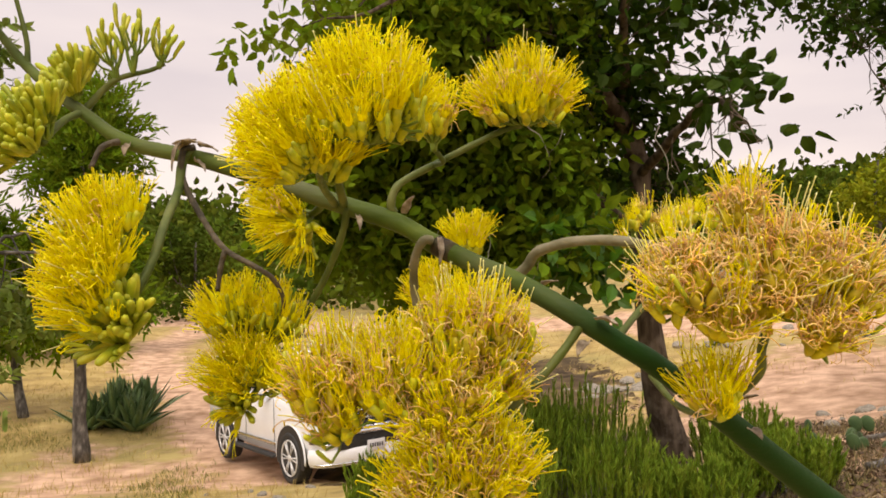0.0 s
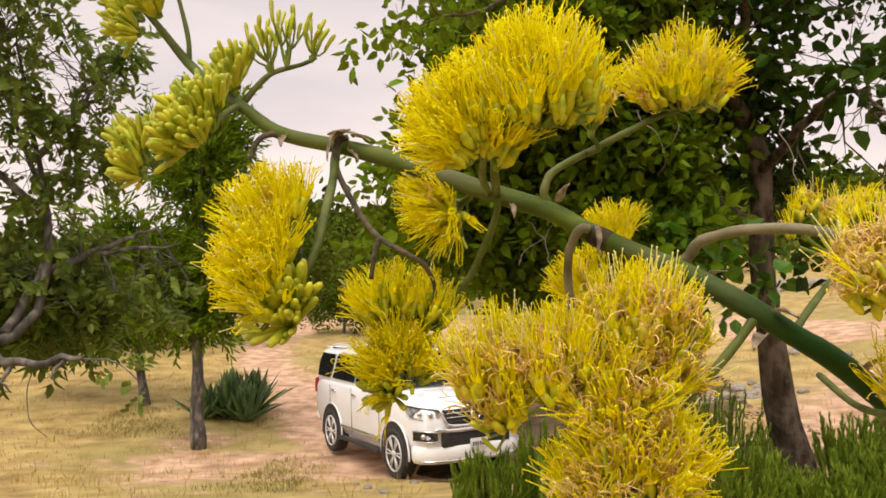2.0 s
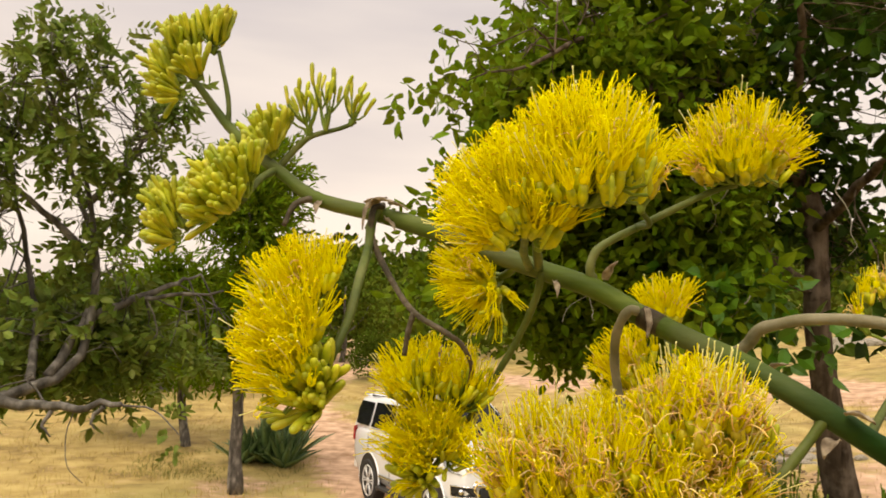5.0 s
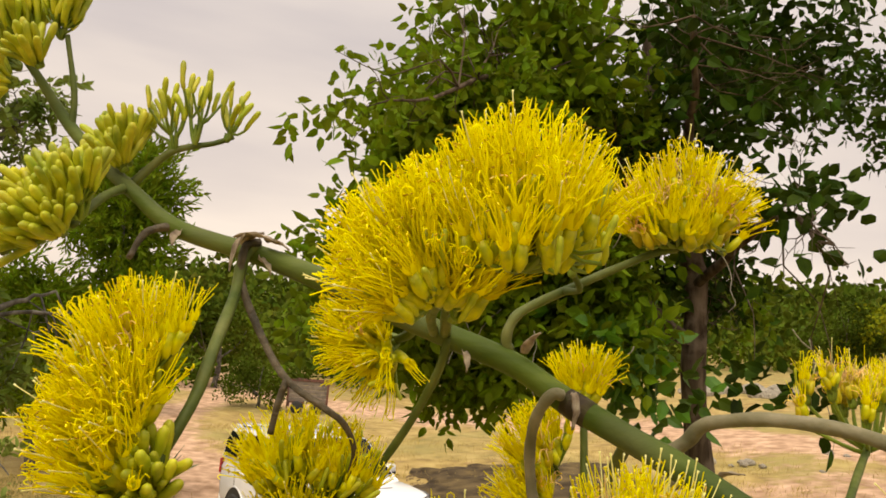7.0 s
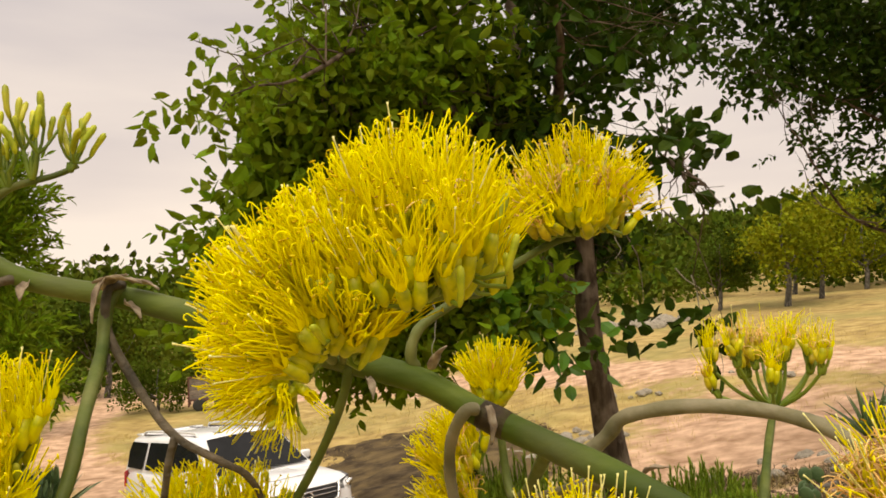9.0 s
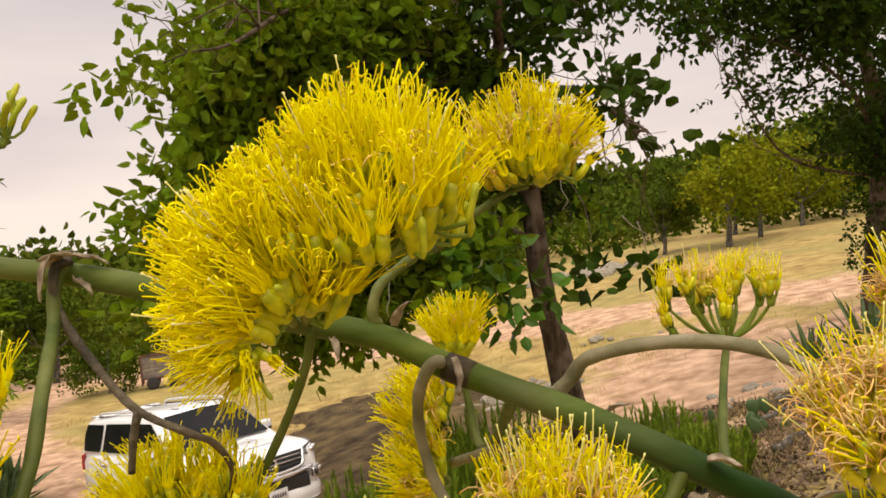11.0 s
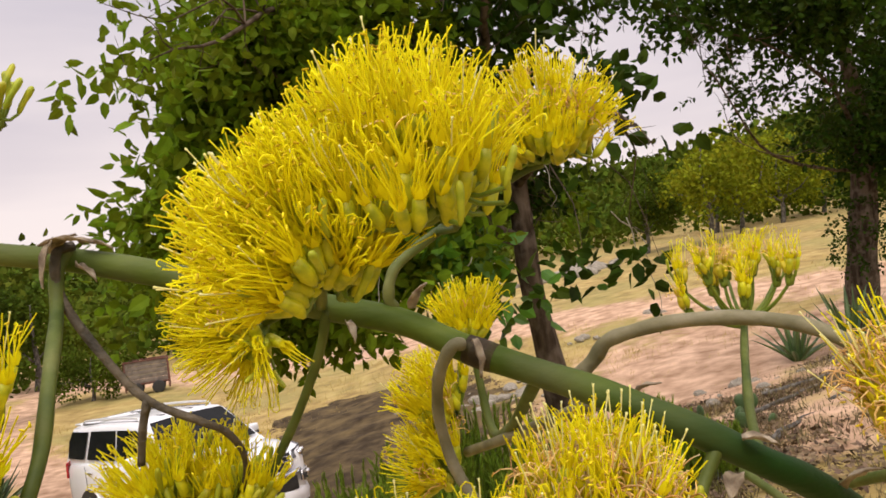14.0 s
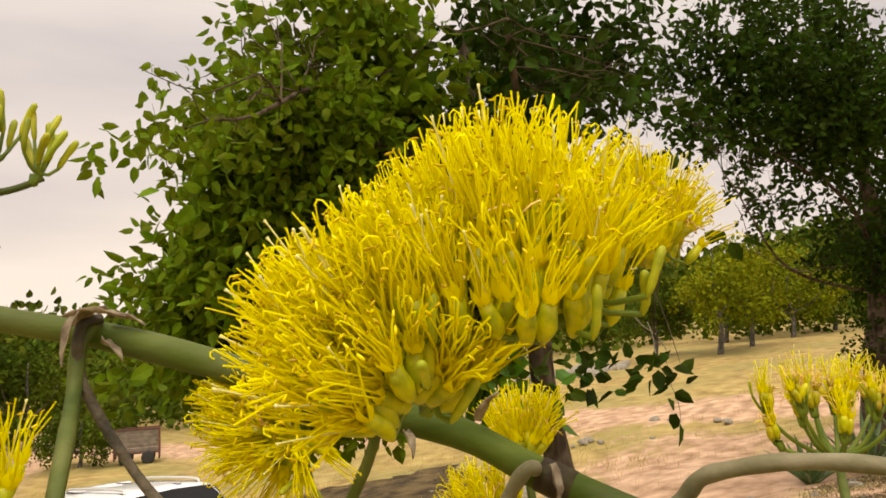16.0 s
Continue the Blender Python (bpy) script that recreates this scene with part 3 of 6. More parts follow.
for vx, vy, vz, vl in ((0.62, 5.9, 4.25, 0.5), (0.95, 6.0, 4.15, 0.45), (1.1, 6.0, 3.3, 0.4), (2.2, 5.6, 3.45, 0.7), (0.35, 6.0, 3.35, 0.5), (0.1, 6.1, 3.5, 0.45), (2.0, 5.4, 3.5, 0.5), (1.75, 6.1, 4.2, 0.6), (-0.2, 6.0, 3.4, 0.4), (0.8, 6.0, 3.15, 0.5)):
    vp = [np.array([vx, vy, vz])]
    drift = vine_rng.normal(size=2) * 0.02
    for _ in range(9):
        drift = drift * 0.75 + vine_rng.normal(size=2) * 0.022
        vp.append(vp[-1] + np.array([drift[0], drift[1], -vl / 9 * vine_rng.uniform(0.5, 1.4)]))
    vg = Geo()
    vg.tube(local(curve_points(vp, 30), base1), list(np.linspace(0.0055, 0.002, 30)), 5)
    vg.object("vine", M_VINE, shade_tree, "pale bare hanging vine")
crown("leafy_bough", local(T1_NEAR, base1), 36, "broad", M_LEAF, shade_tree, "drooping leaves at the branch ends", 0.0, 1.0, (0.65, 0.88), 12)
crown("leafy_bough", local([b[:3] + (0.12,) for b in T1_NEAR[:8]], base1), 18, "broad", M_LEAF, shade_tree, "leaves at the tip of a long bough", 0.0, 1.0, (0.6, 0.8), 27)
crown("leafy_bough", local(T1_RIGHT, base1), 34, "broad", M_LEAF_SHADED, shade_tree, "leaf sprays against the sky, darkened in colour as if backlit", 0.0, 0.3, (1.1, 1.5), 13)

# open tree with pale limbs beside the camera
T2 = [(-4.4, 4.2, 4.3, 0.36), (-4.03, 4.4, 4.36, 0.45), (-3.52, 4.2, 4.8, 0.34), (-3.2, 4.3, 4.72, 0.28), (-3.64, 4.6, 4.3, 0.45), (-4.32, 4.5, 3.85, 0.42), (-3.76, 5.0, 2.95, 0.36),
      (-4.18, 4.2, 2.75, 0.4), (-3.34, 5.0, 4.2, 0.35), (-3.1, 5.0, 4.5, 0.36), (-3.34, 5.2, 3.85, 0.32), (-4.2, 5.0, 2.75, 0.42), (-3.52, 5.2, 2.78, 0.42),
      (-4.94, 4.2, 3.75, 0.4), (-4.6, 4.3, 3.9, 0.2), (-2.9, 5.2, 2.85, 0.3),
      (-4.6, 4.5, 3.6, 0.3), (-4.14, 4.5, 3.55, 0.28), (-3.7, 4.8, 3.6, 0.3), (-3.3, 4.8, 3.62, 0.24), (-4.75, 4.4, 4.25, 0.3), (-5.0, 4.4, 4.65, 0.3), (-3.95, 4.5, 3.95, 0.28), (-5.15, 4.4, 4.95, 0.2)]
base2 = (-3.75, 3.35, ground_at(-3.75, 3.35) - 0.1)
open_tree = thing("open_tree", "sparse tree with pale grey limbs and drooping compound leaves", "tree", base2)
limbs(open_tree, local([base2, (-3.6, 3.38, 1.4), (-3.42, 3.4, 2.0), (-3.32, 3.4, 2.25), (-3.46, 3.5, 2.5), (-3.55, 3.75, 2.52)], base2), [0.2, 0.16, 0.13, 0.1, 0.06, 0.045],
      [(local(p, base2), a, b) for p, a, b in [
          ([(-3.5, 3.6, 2.53), (-3.66, 4.2, 2.5), (-3.49, 4.7, 2.7), (-3.5, 4.85, 3.1), (-3.6, 4.95, 3.5), (-3.77, 5.04, 3.8), (-3.71, 4.6, 4.43), (-3.6, 4.3, 4.8)], 0.045, 0.008),
          ([(-3.42, 3.42, 2.2), (-3.75, 3.4, 2.54), (-4.3, 3.6, 3.0), (-4.7, 4.0, 3.8)], 0.05, 0.01),
          ([(-3.6, 4.4, 2.6), (-3.91, 4.8, 2.99), (-4.1, 4.8, 3.7), (-4.0, 4.5, 4.3)], 0.032, 0.008),
          ([(-3.55, 4.5, 2.62), (-3.55, 4.9, 3.1), (-3.62, 4.9, 3.9), (-3.55, 4.6, 4.5)], 0.036, 0.008),
          ([(-3.5, 4.85, 3.0), (-3.3, 5.1, 3.12), (-2.75, 5.3, 3.2)], 0.03, 0.008),
          ([(-3.5, 4.85, 3.0), (-3.2, 5.2, 3.2), (-2.99, 5.4, 3.33)], 0.035, 0.008),
          ([(-3.72, 5.0, 3.8), (-3.4, 5.0, 4.1), (-3.1, 4.9, 4.4)], 0.03, 0.006),
          ([(-3.66, 4.2, 2.5), (-3.3, 4.25, 2.47), (-2.83, 4.24, 2.5)], 0.04, 0.016),
          ([(-2.95, 4.24, 2.49), (-3.0, 4.2, 2.42), (-2.96, 4.18, 2.36)], 0.016, 0.004),
          ([(-3.3, 4.25, 2.46), (-3.33, 4.2, 2.36), (-3.26, 4.18, 2.3)], 0.016, 0.004),
          ([(-2.85, 4.24, 2.5), (-2.6, 4.2, 2.5), (-2.38, 4.12, 2.38)], 0.008, 0.003),
          ([(-3.15, 4.25, 2.47), (-3.18, 4.22, 2.3), (-3.14, 4.2, 2.12), (-3.02, 4.18, 2.04)], 0.004, 0.002),
          ([(-3.6, 4.9, 3.45), (-4.0, 4.6, 3.9), (-4.4, 4.3, 4.3)], 0.03, 0.006)]],
      M_BARK_GREY, local(blob_points([b for b in T2 if b[3] > 0.2], 8, 6), base2))
stub = Geo()
stub.tube(local([(-3.3, 3.42, 2.2), (-3.22, 3.42, 2.3), (-3.17, 3.42, 2.36)], base2), [0.1, 0.085, 0.08], 10)
stub.object("stub", M_BARK_GREY, open_tree, "sawn-off limb stub")
cut = Geo()
cut.tube(local([(-3.172, 3.42, 2.358), (-3.166, 3.42, 2.366)], base2), [0.072, 0.07], 10)
cut.object("cut_face", M_CUT, open_tree, "reddish sawn wood")
crown("crown", local(clumpy(T2, 11, 91, 0.36), base2), 1000, "pinnate", M_LEAF_GREY, open_tree, "open crown of drooping compound leaves", 0.1, 0.8, (0.6, 0.95), 14)
crown("outer_leaves", local(clumpy(T2[2:4] + T2[8:11] + T2[13:15], 7, 95, 0.3), base2), 150, "pinnate", M_LEAF_GREY, open_tree, "drooping leaves at the limb ends", 0.1, 0.7, (0.5, 0.8), 25)
crown("inner_leaves", local([T2[6], T2[7], T2[11], T2[12]], base2), 560, "pinnate", M_LEAF_GREY, open_tree, "thicker leaves low in the crown", 0.2, 0.6, (0.8, 1.2), 15)

crown("hanging_leaves", local([(-2.6, 4.2, 2.46, 0.05), (-2.45, 4.15, 2.42, 0.05), (-2.38, 4.12, 2.36, 0.05)], base2), 7, "pinnate", M_LEAF_GREY, open_tree, "a low hanging twig of leaves", 0.2, 0.5, (0.5, 0.7), 26)

# dark round trees in the meadow
T3 = [(-5.96, 12.5, 3.08, 1.1), (-6.52, 12.2, 2.3, 0.8), (-5.35, 12.6, 2.35, 0.6), (-7.3, 12.2, 2.9, 0.9), (-6.55, 13.6, 5.4, 1.1), (-6.2, 13.2, 4.4, 1.1), (-6.03, 12.5, 2.4, 0.7), (-6.7, 13.6, 5.0, 0.9), (-5.84, 12.4, 1.9, 0.55)]
K3 = 1.157
T3 = farther(T3, K3)
base3 = (-6.88, 14.4, ground_at(-6.88, 14.4) - 0.05)
meadow_tree = thing("meadow_tree", "small dark evergreen tree with a single bare trunk", "tree", base3)
limbs(meadow_tree, local([base3] + farther([(-6.0, 12.45, 0.4), (-5.98, 12.45, 1.0), (-6.0, 12.45, 1.6), (-6.05, 12.6, 2.6), (-6.2, 13.0, 4.0), (-6.4, 13.3, 5.4)], K3), base3), [0.17, 0.13, 0.115, 0.11, 0.09, 0.06, 0.03],
      [(local(farther(p, K3), base3), a, b) for p, a, b in [([(-6.0, 12.45, 1.5), (-6.5, 12.2, 2.1), (-7.2, 12.2, 2.7)], 0.06, 0.015), ([(-6.0, 12.45, 1.7), (-5.6, 12.5, 2.2), (-5.3, 12.6, 2.6)], 0.05, 0.012)]],
      M_BARK_GREY, local(blob_points(T3, 6, 8), base3))
crown("crown", local(clumpy(T3, 12, 92), base3), 2100, "needle", M_LEAF, meadow_tree, "dark fine evergreen foliage", 0.4, -0.1, (0.9, 1.4), 16)
T4 = [(-9.45, 16.3, 2.0, 1.0), (-11.82, 17.0, 1.8, 1.2), (-10.04, 17.0, 2.4, 1.0), (-10.37, 16.5, 1.3, 0.6)]
K4 = 1.108
T4 = farther(T4, K4)
base4 = (-10.27, 18.5, ground_at(-10.27, 18.5) - 0.05)
young_tree = thing("meadow_tree", "small leafy tree with a slim grey trunk", "tree", base4)
limbs(young_tree, local([base4] + farther([(-9.5, 16.8, 0.4), (-9.55, 16.8, 1.2), (-9.8, 16.9, 2.0), (-10, 17, 2.7)], K4), base4), [0.13, 0.11, 0.1, 0.07, 0.03],
      [(local(farther([(-9.6, 16.8, 1.4), (-10.6, 17, 1.8), (-11.6, 17, 2.1)], K4), base4), 0.06, 0.02)], M_BARK_GREY, local(blob_points(T4, 6, 9), base4))
crown("crown", local(clumpy(T4, 14, 93), base4), 1800, "needle", M_LEAF, young_tree, "green fine foliage", 0.4, 0.2, (1.0, 1.6), 17)

# dark tree over the bank, ivy on its trunk
T5 = [(5.45, 9.0, 6.25, 0.8), (6.75, 9.5, 6.15, 0.85), (7.5, 9.8, 4.75, 0.5), (5.6, 9.0, 5.5, 0.22), (4.12, 8.2, 6.0, 0.4), (7.0, 9.2, 6.3, 1.4), (7.6, 10.3, 4.3, 0.45), (6.2, 9.4, 6.7, 1.15), (5.0, 9.0, 6.7, 0.9), (4.4, 8.6, 6.1, 0.5), (5.2, 8.8, 5.0, 0.22), (9.4, 11.2, 5.0, 1.2), (8.0, 10.5, 6.6, 1.8), (9.0, 11.1, 4.45, 0.85), (9.8, 11.3, 4.2, 0.7), (8.5, 10.8, 4.6, 0.5), (10.4, 11.6, 4.8, 1.2), (10.6, 11.4, 6.2, 1.5), (3.4, 8.4, 5.85, 0.35), (3.9, 8.4, 6.0, 0.4), (3.7, 8.6, 6.5, 0.5), (4.5, 8.6, 5.75, 0.38), (5.0, 9.0, 7.4, 0.6), (6.2, 9.4, 7.8, 0.7), (4.3, 8.8, 6.9, 0.35), (7.4, 9.8, 7.6, 0.8)]
K5 = 1.12
T5 = farther(T5, K5)
base5 = (10.1, 12.9, ground_at(10.1, 12.9) - 0.1)
dark_tree = thing("dark_tree", "dark tree with small leaves and an ivy-clad trunk", "tree", base5)
limbs(dark_tree, local([base5] + farther([(8.98, 11.5, 1.8), (9.0, 11.4, 2.6), (9.1, 11.3, 3.6), (9.1, 11.2, 4.6), (8.8, 11.0, 6.0)], K5), base5), [0.36, 0.3, 0.27, 0.24, 0.18, 0.1],
      [(local(farther(p, K5), base5), a, b) for p, a, b in [([(9.1, 11.3, 3.9), (8.0, 10.9, 4.0), (6.85, 10.5, 4.3), (5.9, 9.8, 5.0), (5.0, 9.0, 5.6)], 0.04, 0.006), ([(9.05, 11.2, 4.4), (8.0, 10.4, 5.2), (6.6, 9.6, 5.6), (4.6, 8.6, 5.8)], 0.05, 0.006),
       ([(7.4, 10.7, 4.1), (6.6, 9.6, 4.1), (5.8, 8.9, 4.1), (5.1, 8.6, 4.3)], 0.018, 0.004)]],
      M_BARK, local(blob_points(T5, 4, 10), base5))
crown("crown", local(clumpy(T5, 16, 94, 0.36), base5), 2500, "spray", M_LEAF_SHADED, dark_tree, "dense small leaves, dark with shade put into their colour", 0.1, 0.5, (1.0, 1.5), 18)
crown("inner_crown", local([T5[1], T5[5], T5[11], T5[12], T5[13], T5[16], T5[17]], base5), 850, "broad", M_LEAF_SHADED, dark_tree, "inner leaves, shade put into their black-green colour", 0.1, 0.3, (1.0, 1.5), 24)
crown("ivy", local(farther([(8.98, 11.4, 2.7, 0.42), (9.0, 11.35, 3.2, 0.45), (9.05, 11.3, 3.7, 0.45)], K5), base5), 260, "broad", M_LEAF_SHADED, dark_tree, "ivy leaves round the trunk", 0.75, 0.6, (0.6, 0.9), 19)

# round light-green trees on the far side of the meadow
def far_tree(label, x, y, h, r, n, mat, seed):
    z = ground_at(x, y)
    ob = thing("field_tree", label, "tree", (x, y, z - 0.1), "trees on the far side of the meadow")
    rng = np.random.default_rng(seed)
    bl = [(rng.normal() * r * 0.45, rng.normal() * r * 0.45, h * 0.6 + rng.normal() * h * 0.16, r * rng.uniform(0.4, 0.65)) for _ in range(9)]
    limbs(ob, [(0, 0, 0), (0.05 * r, 0, h * 0.25), (0, 0.05 * r, h * 0.55), (0.1, 0, h * 0.85)], [0.055 * r, 0.045 * r, 0.03 * r, 0.01 * r],
          [([(0, 0, h * 0.3), (b[0] * 0.6, b[1] * 0.6, h * 0.45), b[:3]], 0.02 * r, 0.006 * r) for b in bl[:5]], M_BARK_GREY, [])
    crown("crown", clumpy(bl, 9, seed + 20, 0.45), n, "tuft", mat, ob, "", 0.5, -0.2, (0.4 * r / 2, 0.72 * r / 2), seed + 50)


for i, (x, y, h, r, dark) in enumerate([(23.0, 40.0, 7.2, 3.3, 0), (26.6, 42.5, 6.0, 2.8, 0), (21.5, 45, 4.6, 2.5, 1), (33, 47.5, 5.4, 3.0, 0), (30, 51, 5.6, 3.2, 1), (39, 51, 5.5, 3.2, 1), (-14.5, 44, 5.5, 3.2, 1),
                                        (-21, 26.5, 3.6, 2.6, 1), (-17.0, 28.5, 3.6, 2.6, 1), (-14, 31.5, 3.8, 2.4, 1), (-27, 25, 3.9, 2.8, 1), (-9.7, 36, 2.4, 1.7, 1)]):
    far_tree("dark green bushy tree at the meadow edge" if dark else "rounded light green tree on the meadow slope", x, y, h, r, 800, M_LEAF_FAR if dark else M_FIELD_LEAF, 30 + i)


def far_woods():
    rng = np.random.default_rng(77)
    P = []
    for _ in range(2300):
        az, r = rng.uniform(-0.9, 0.9), rng.uniform(46, 230) ** 1.0
        x, y = r * math.sin(az), r * math.cos(az)
        if az > 0.2 and r < 62:
            continue
        P.append((x, y, ground_at(x, y), r))
    P = np.array(P)
    n = len(P)
    k = 9
    base = np.repeat(P, k, axis=0)
    size = np.repeat(rng.uniform(1.2, 3.2, n), k) * np.clip(base[:, 3] / 90, 0.7, 2.0) * np.where(np.arctan2(base[:, 0], base[:, 1]) < -0.42, 0.7, 1.0)
    off = rng.normal(size=(n * k, 3)) * size[:, None] * np.array([0.6, 0.6, 0.35])
    pl = base[:, :3] + off + np.stack([0 * size, 0 * size, size * 0.7], 1)
    tv, tf = leaf_template("tuft")
    v, f = scatter(tv, tf, pl, rotations(rng.normal(size=(n * k, 3)) + [0, 0, 0.6], rng.uniform(0, 6, n * k)), size * rng.uniform(1.0, 1.6, n * k))
    ob = mesh_object("far_woods", v, f, M_LEAF_FAR)
    tagged(ob, "hazy green scrub woods on the distant hills", "woods", kind="stuff")


far_woods()

# ---- the leaning agave bloom ----
def flower_template(style, seed):
    """One flower along +z from its pedicel: verts, faces, material indices (0 ovary, 1 filament, 2 anther)."""
    rng = np.random.default_rng(seed)
    g = Geo()
    if style == "bud":
        L = rng.uniform(0.046, 0.058)
        c = rng.normal(size=2) * 0.003
        g.tube([(0, 0, 0), (0, 0, 0.006), (0, 0, L * 0.3), (c[0] * 0.4, c[1] * 0.4, L * 0.5), (c[0], c[1], L * 0.75), (c[0] * 1.5, c[1] * 1.5, L * 0.93), (c[0] * 1.6, c[1] * 1.6, L)], [0.002, 0.0040, 0.0049, 0.0048, 0.0058, 0.0048, 0.002], 8, 3)
        return g
    tilt = rng.normal(size=2) * 0.004
    lean = rng.normal(size=3) * [0.008, 0.008, 0]
    g.tube([(0, 0, 0), (0, 0, 0.005), (0, 0, 0.013), (tilt[0] * 0.5, tilt[1] * 0.5, 0.022), (tilt[0], tilt[1], 0.031)], [0.0018, 0.0052, 0.0073, 0.0066, 0.0052], 8, 0)
    for i in range(6):
        a = i * math.pi / 3 + rng.normal() * 0.15
        ca, sa = math.cos(a), math.sin(a)
        b = np.array([tilt[0] + 0.0035 * ca, tilt[1] + 0.0035 * sa, 0.031])
        # tepal
        tip = b + [0.004 * ca, 0.004 * sa, 0.016]
        w = np.array([-sa, ca, 0]) * 0.0034
        g.add([b - w, b + w, (b + tip) / 2 + w + [0.0015 * ca, 0.0015 * sa, 0], tip, (b + tip) / 2 - w + [0.0015 * ca, 0.0015 * sa, 0]], [(0, 1, 2, 4), (4, 2, 3)], 0 if style == "withered" else 1)
        if style == "open":
            L, sp = rng.uniform(0.038, 0.060), rng.uniform(0.001, 0.009)
            bend, sway = lean + rng.normal(size=3) * [0.003, 0.003, 0], rng.normal(size=3) * [0.0012, 0.0012, 0]
            pts = [b + np.array([ca * sp * q, sa * sp * q, L * q]) + bend * q * q + sway * math.sin(q * 5) for q in (0, 0.25, 0.5, 0.75, 1.0)]
            if rng.random() < 0.24:
                hook = rng.uniform(0, 6.28)
                hx, hy, hl = math.cos(hook), math.sin(hook), rng.uniform(0.002, 0.0045)
                pts.append(pts[-1] + np.array([hx * hl, hy * hl, hl * 0.4]))
                pts.append(pts[-1] + np.array([hx * hl, hy * hl, -hl * 0.7]))
                if rng.random() < 0.5:
                    pts.append(pts[-1] + np.array([hx * hl * 0.1, hy * hl * 0.1, -hl * 1.2]))
            g.tube(pts, list(np.linspace(0.0009, 0.0006, len(pts))), 4, 1, caps=False)
        else:
            L = rng.uniform(0.028, 0.05)
            curl, ph = rng.uniform(0.8, 5.5), rng.uniform(0, 6.28)
            pts, p, d = [b], b, np.array([ca * 0.3, sa * 0.3, 1.0]) + rng.normal(size=3) * 0.2
            ax = np.array([math.cos(ph), math.sin(ph), rng.normal() * 0.8])
            for q in range(6):
                d = d / np.linalg.norm(d)
                p = p + d * L / 6
                pts.append(p)
                d = d + np.cross(ax, d) * curl * (0.3 + q * 0.35) / 6 + rng.normal(size=3) * 0.16
            g.tube(pts, list(np.linspace(0.00105, 0.0006, 7)), 3, 1, caps=False)
            if i == 1 and seed % 3:
                # a filament still standing, fading yellow
                L, sway = rng.uniform(0.034, 0.064), rng.normal(size=3) * [0.006, 0.006, 0]
                e = [b + np.array([0.004 * ca * q, 0.004 * sa * q, L * q]) + sway * q * q for q in (0, 0.35, 0.7, 1.0)]
                g.tube(e, [0.0009, 0.0008, 0.0007, 0.0006], 3, 4, caps=False)
        if rng.random() < (0.45 if style == "open" else 0.7):
            p = pts[-1]
            q = rng.normal(size=3) * [1, 1, 0.5]
            q = q / np.linalg.norm(q) * (0.0024 if style == "open" else 0.0030)
            g.tube([p - q, p, p + q], [0.0006, 0.0010, 0.0006], 4, 2)
    if seed % 7 in ((1, 4) if style == "withered" else (2,)):
        # a straight pale style standing clear of the filaments
        q = rng.normal(size=2) * 0.006
        g.tube([(0, 0, 0.03), (q[0] * 0.5, q[1] * 0.5, 0.06), (q[0], q[1], 0.092), (q[0], q[1], 0.095)], [0.0008, 0.0006, 0.0006, 0.0011], 5, 3)
    return g


STYLES = {}
for st, mats, count in (("open", [M_OVARY, M_FILAMENT, M_ANTHER, M_STYLE], 14), ("withered", [M_FADED, M_WITHER, M_ANTHER, M_STYLE, M_FILAMENT], 14), ("bud", [M_BUD, M_BUD, M_BUD, M_BUD], 6)):
    STYLES[st] = []
    for k in range(count):
        g = flower_template(st, 100 + k)
        proto = bpy.data.meshes.new(st + "_flower")
        proto.from_pydata(g.v, [], g.f)
        for m in mats:
            proto.materials.append(m)
        proto.polygons.foreach_set("material_index", np.array(g.mi, np.int32))
        proto.polygons.foreach_set("use_smooth", np.ones(len(g.f), bool))
        STYLES[st].append((g, proto, mats))

agave_bloom = thing("agave_bloom", "leaning green agave flower stalk with many yellow brush-like umbels", "agave", (3.05, 1.75, ground_at(3.05, 1.75)))
OA = np.array(agave_bloom.location)
agave_bloom.scale = (1.033, 1.033, 1.033)
agave_bloom.location = Vector(EYE0 + 1.033 * (OA - EYE0))
STALK = [(-0.93, 1.445, 3.70), (-0.866, 1.44, 3.635), (-0.787, 1.43, 3.545), (-0.71, 1.4, 3.485), (-0.643, 1.37, 3.44), (-0.565, 1.35, 3.391), (-0.437, 1.33, 3.361), (-0.344, 1.305, 3.334), (-0.26, 1.287, 3.305),
         (-0.174, 1.275, 3.276), (-0.076, 1.262, 3.244), (-0.012, 1.228, 3.207), (0.055, 1.181, 3.175), (0.11, 1.13, 3.15), (0.175, 1.09, 3.114), (0.25, 1.085, 3.067), (0.34, 1.115, 3.01), (0.6, 1.24, 2.81), (1.1, 1.45, 2.43), (1.9, 1.6, 1.85), (2.9, 1.73, 1.2), (3.05, 1.75, 1.0)]
SR = [0.005, 0.007, 0.0095, 0.0105, 0.0115, 0.0125, 0.0145, 0.0155, 0.0162, 0.0160, 0.0158, 0.0158, 0.0158, 0.0157, 0.0156, 0.0157, 0.0168, 0.0225, 0.038, 0.05, 0.058, 0.06]
g = Geo()
sp = curve_points(np.array(STALK) - OA, 96)
sr = np.interp(np.linspace(0, 1, 96), np.linspace(0, 1, len(SR)), SR) * (1 + 0.03 * np.sin(np.arange(96) * 0.9))
cutoff = int(np.argmin(np.abs(sp[:, 0] + OA[0] + 0.006)))
g.tube(sp, list(sr), 20)
g.object("stalk", M_STALK, agave_bloom, "smooth green stalk, darker and blotched towards its foot")
g = Geo()
mid = (sp[cutoff - 1] + sp[cutoff]) / 2
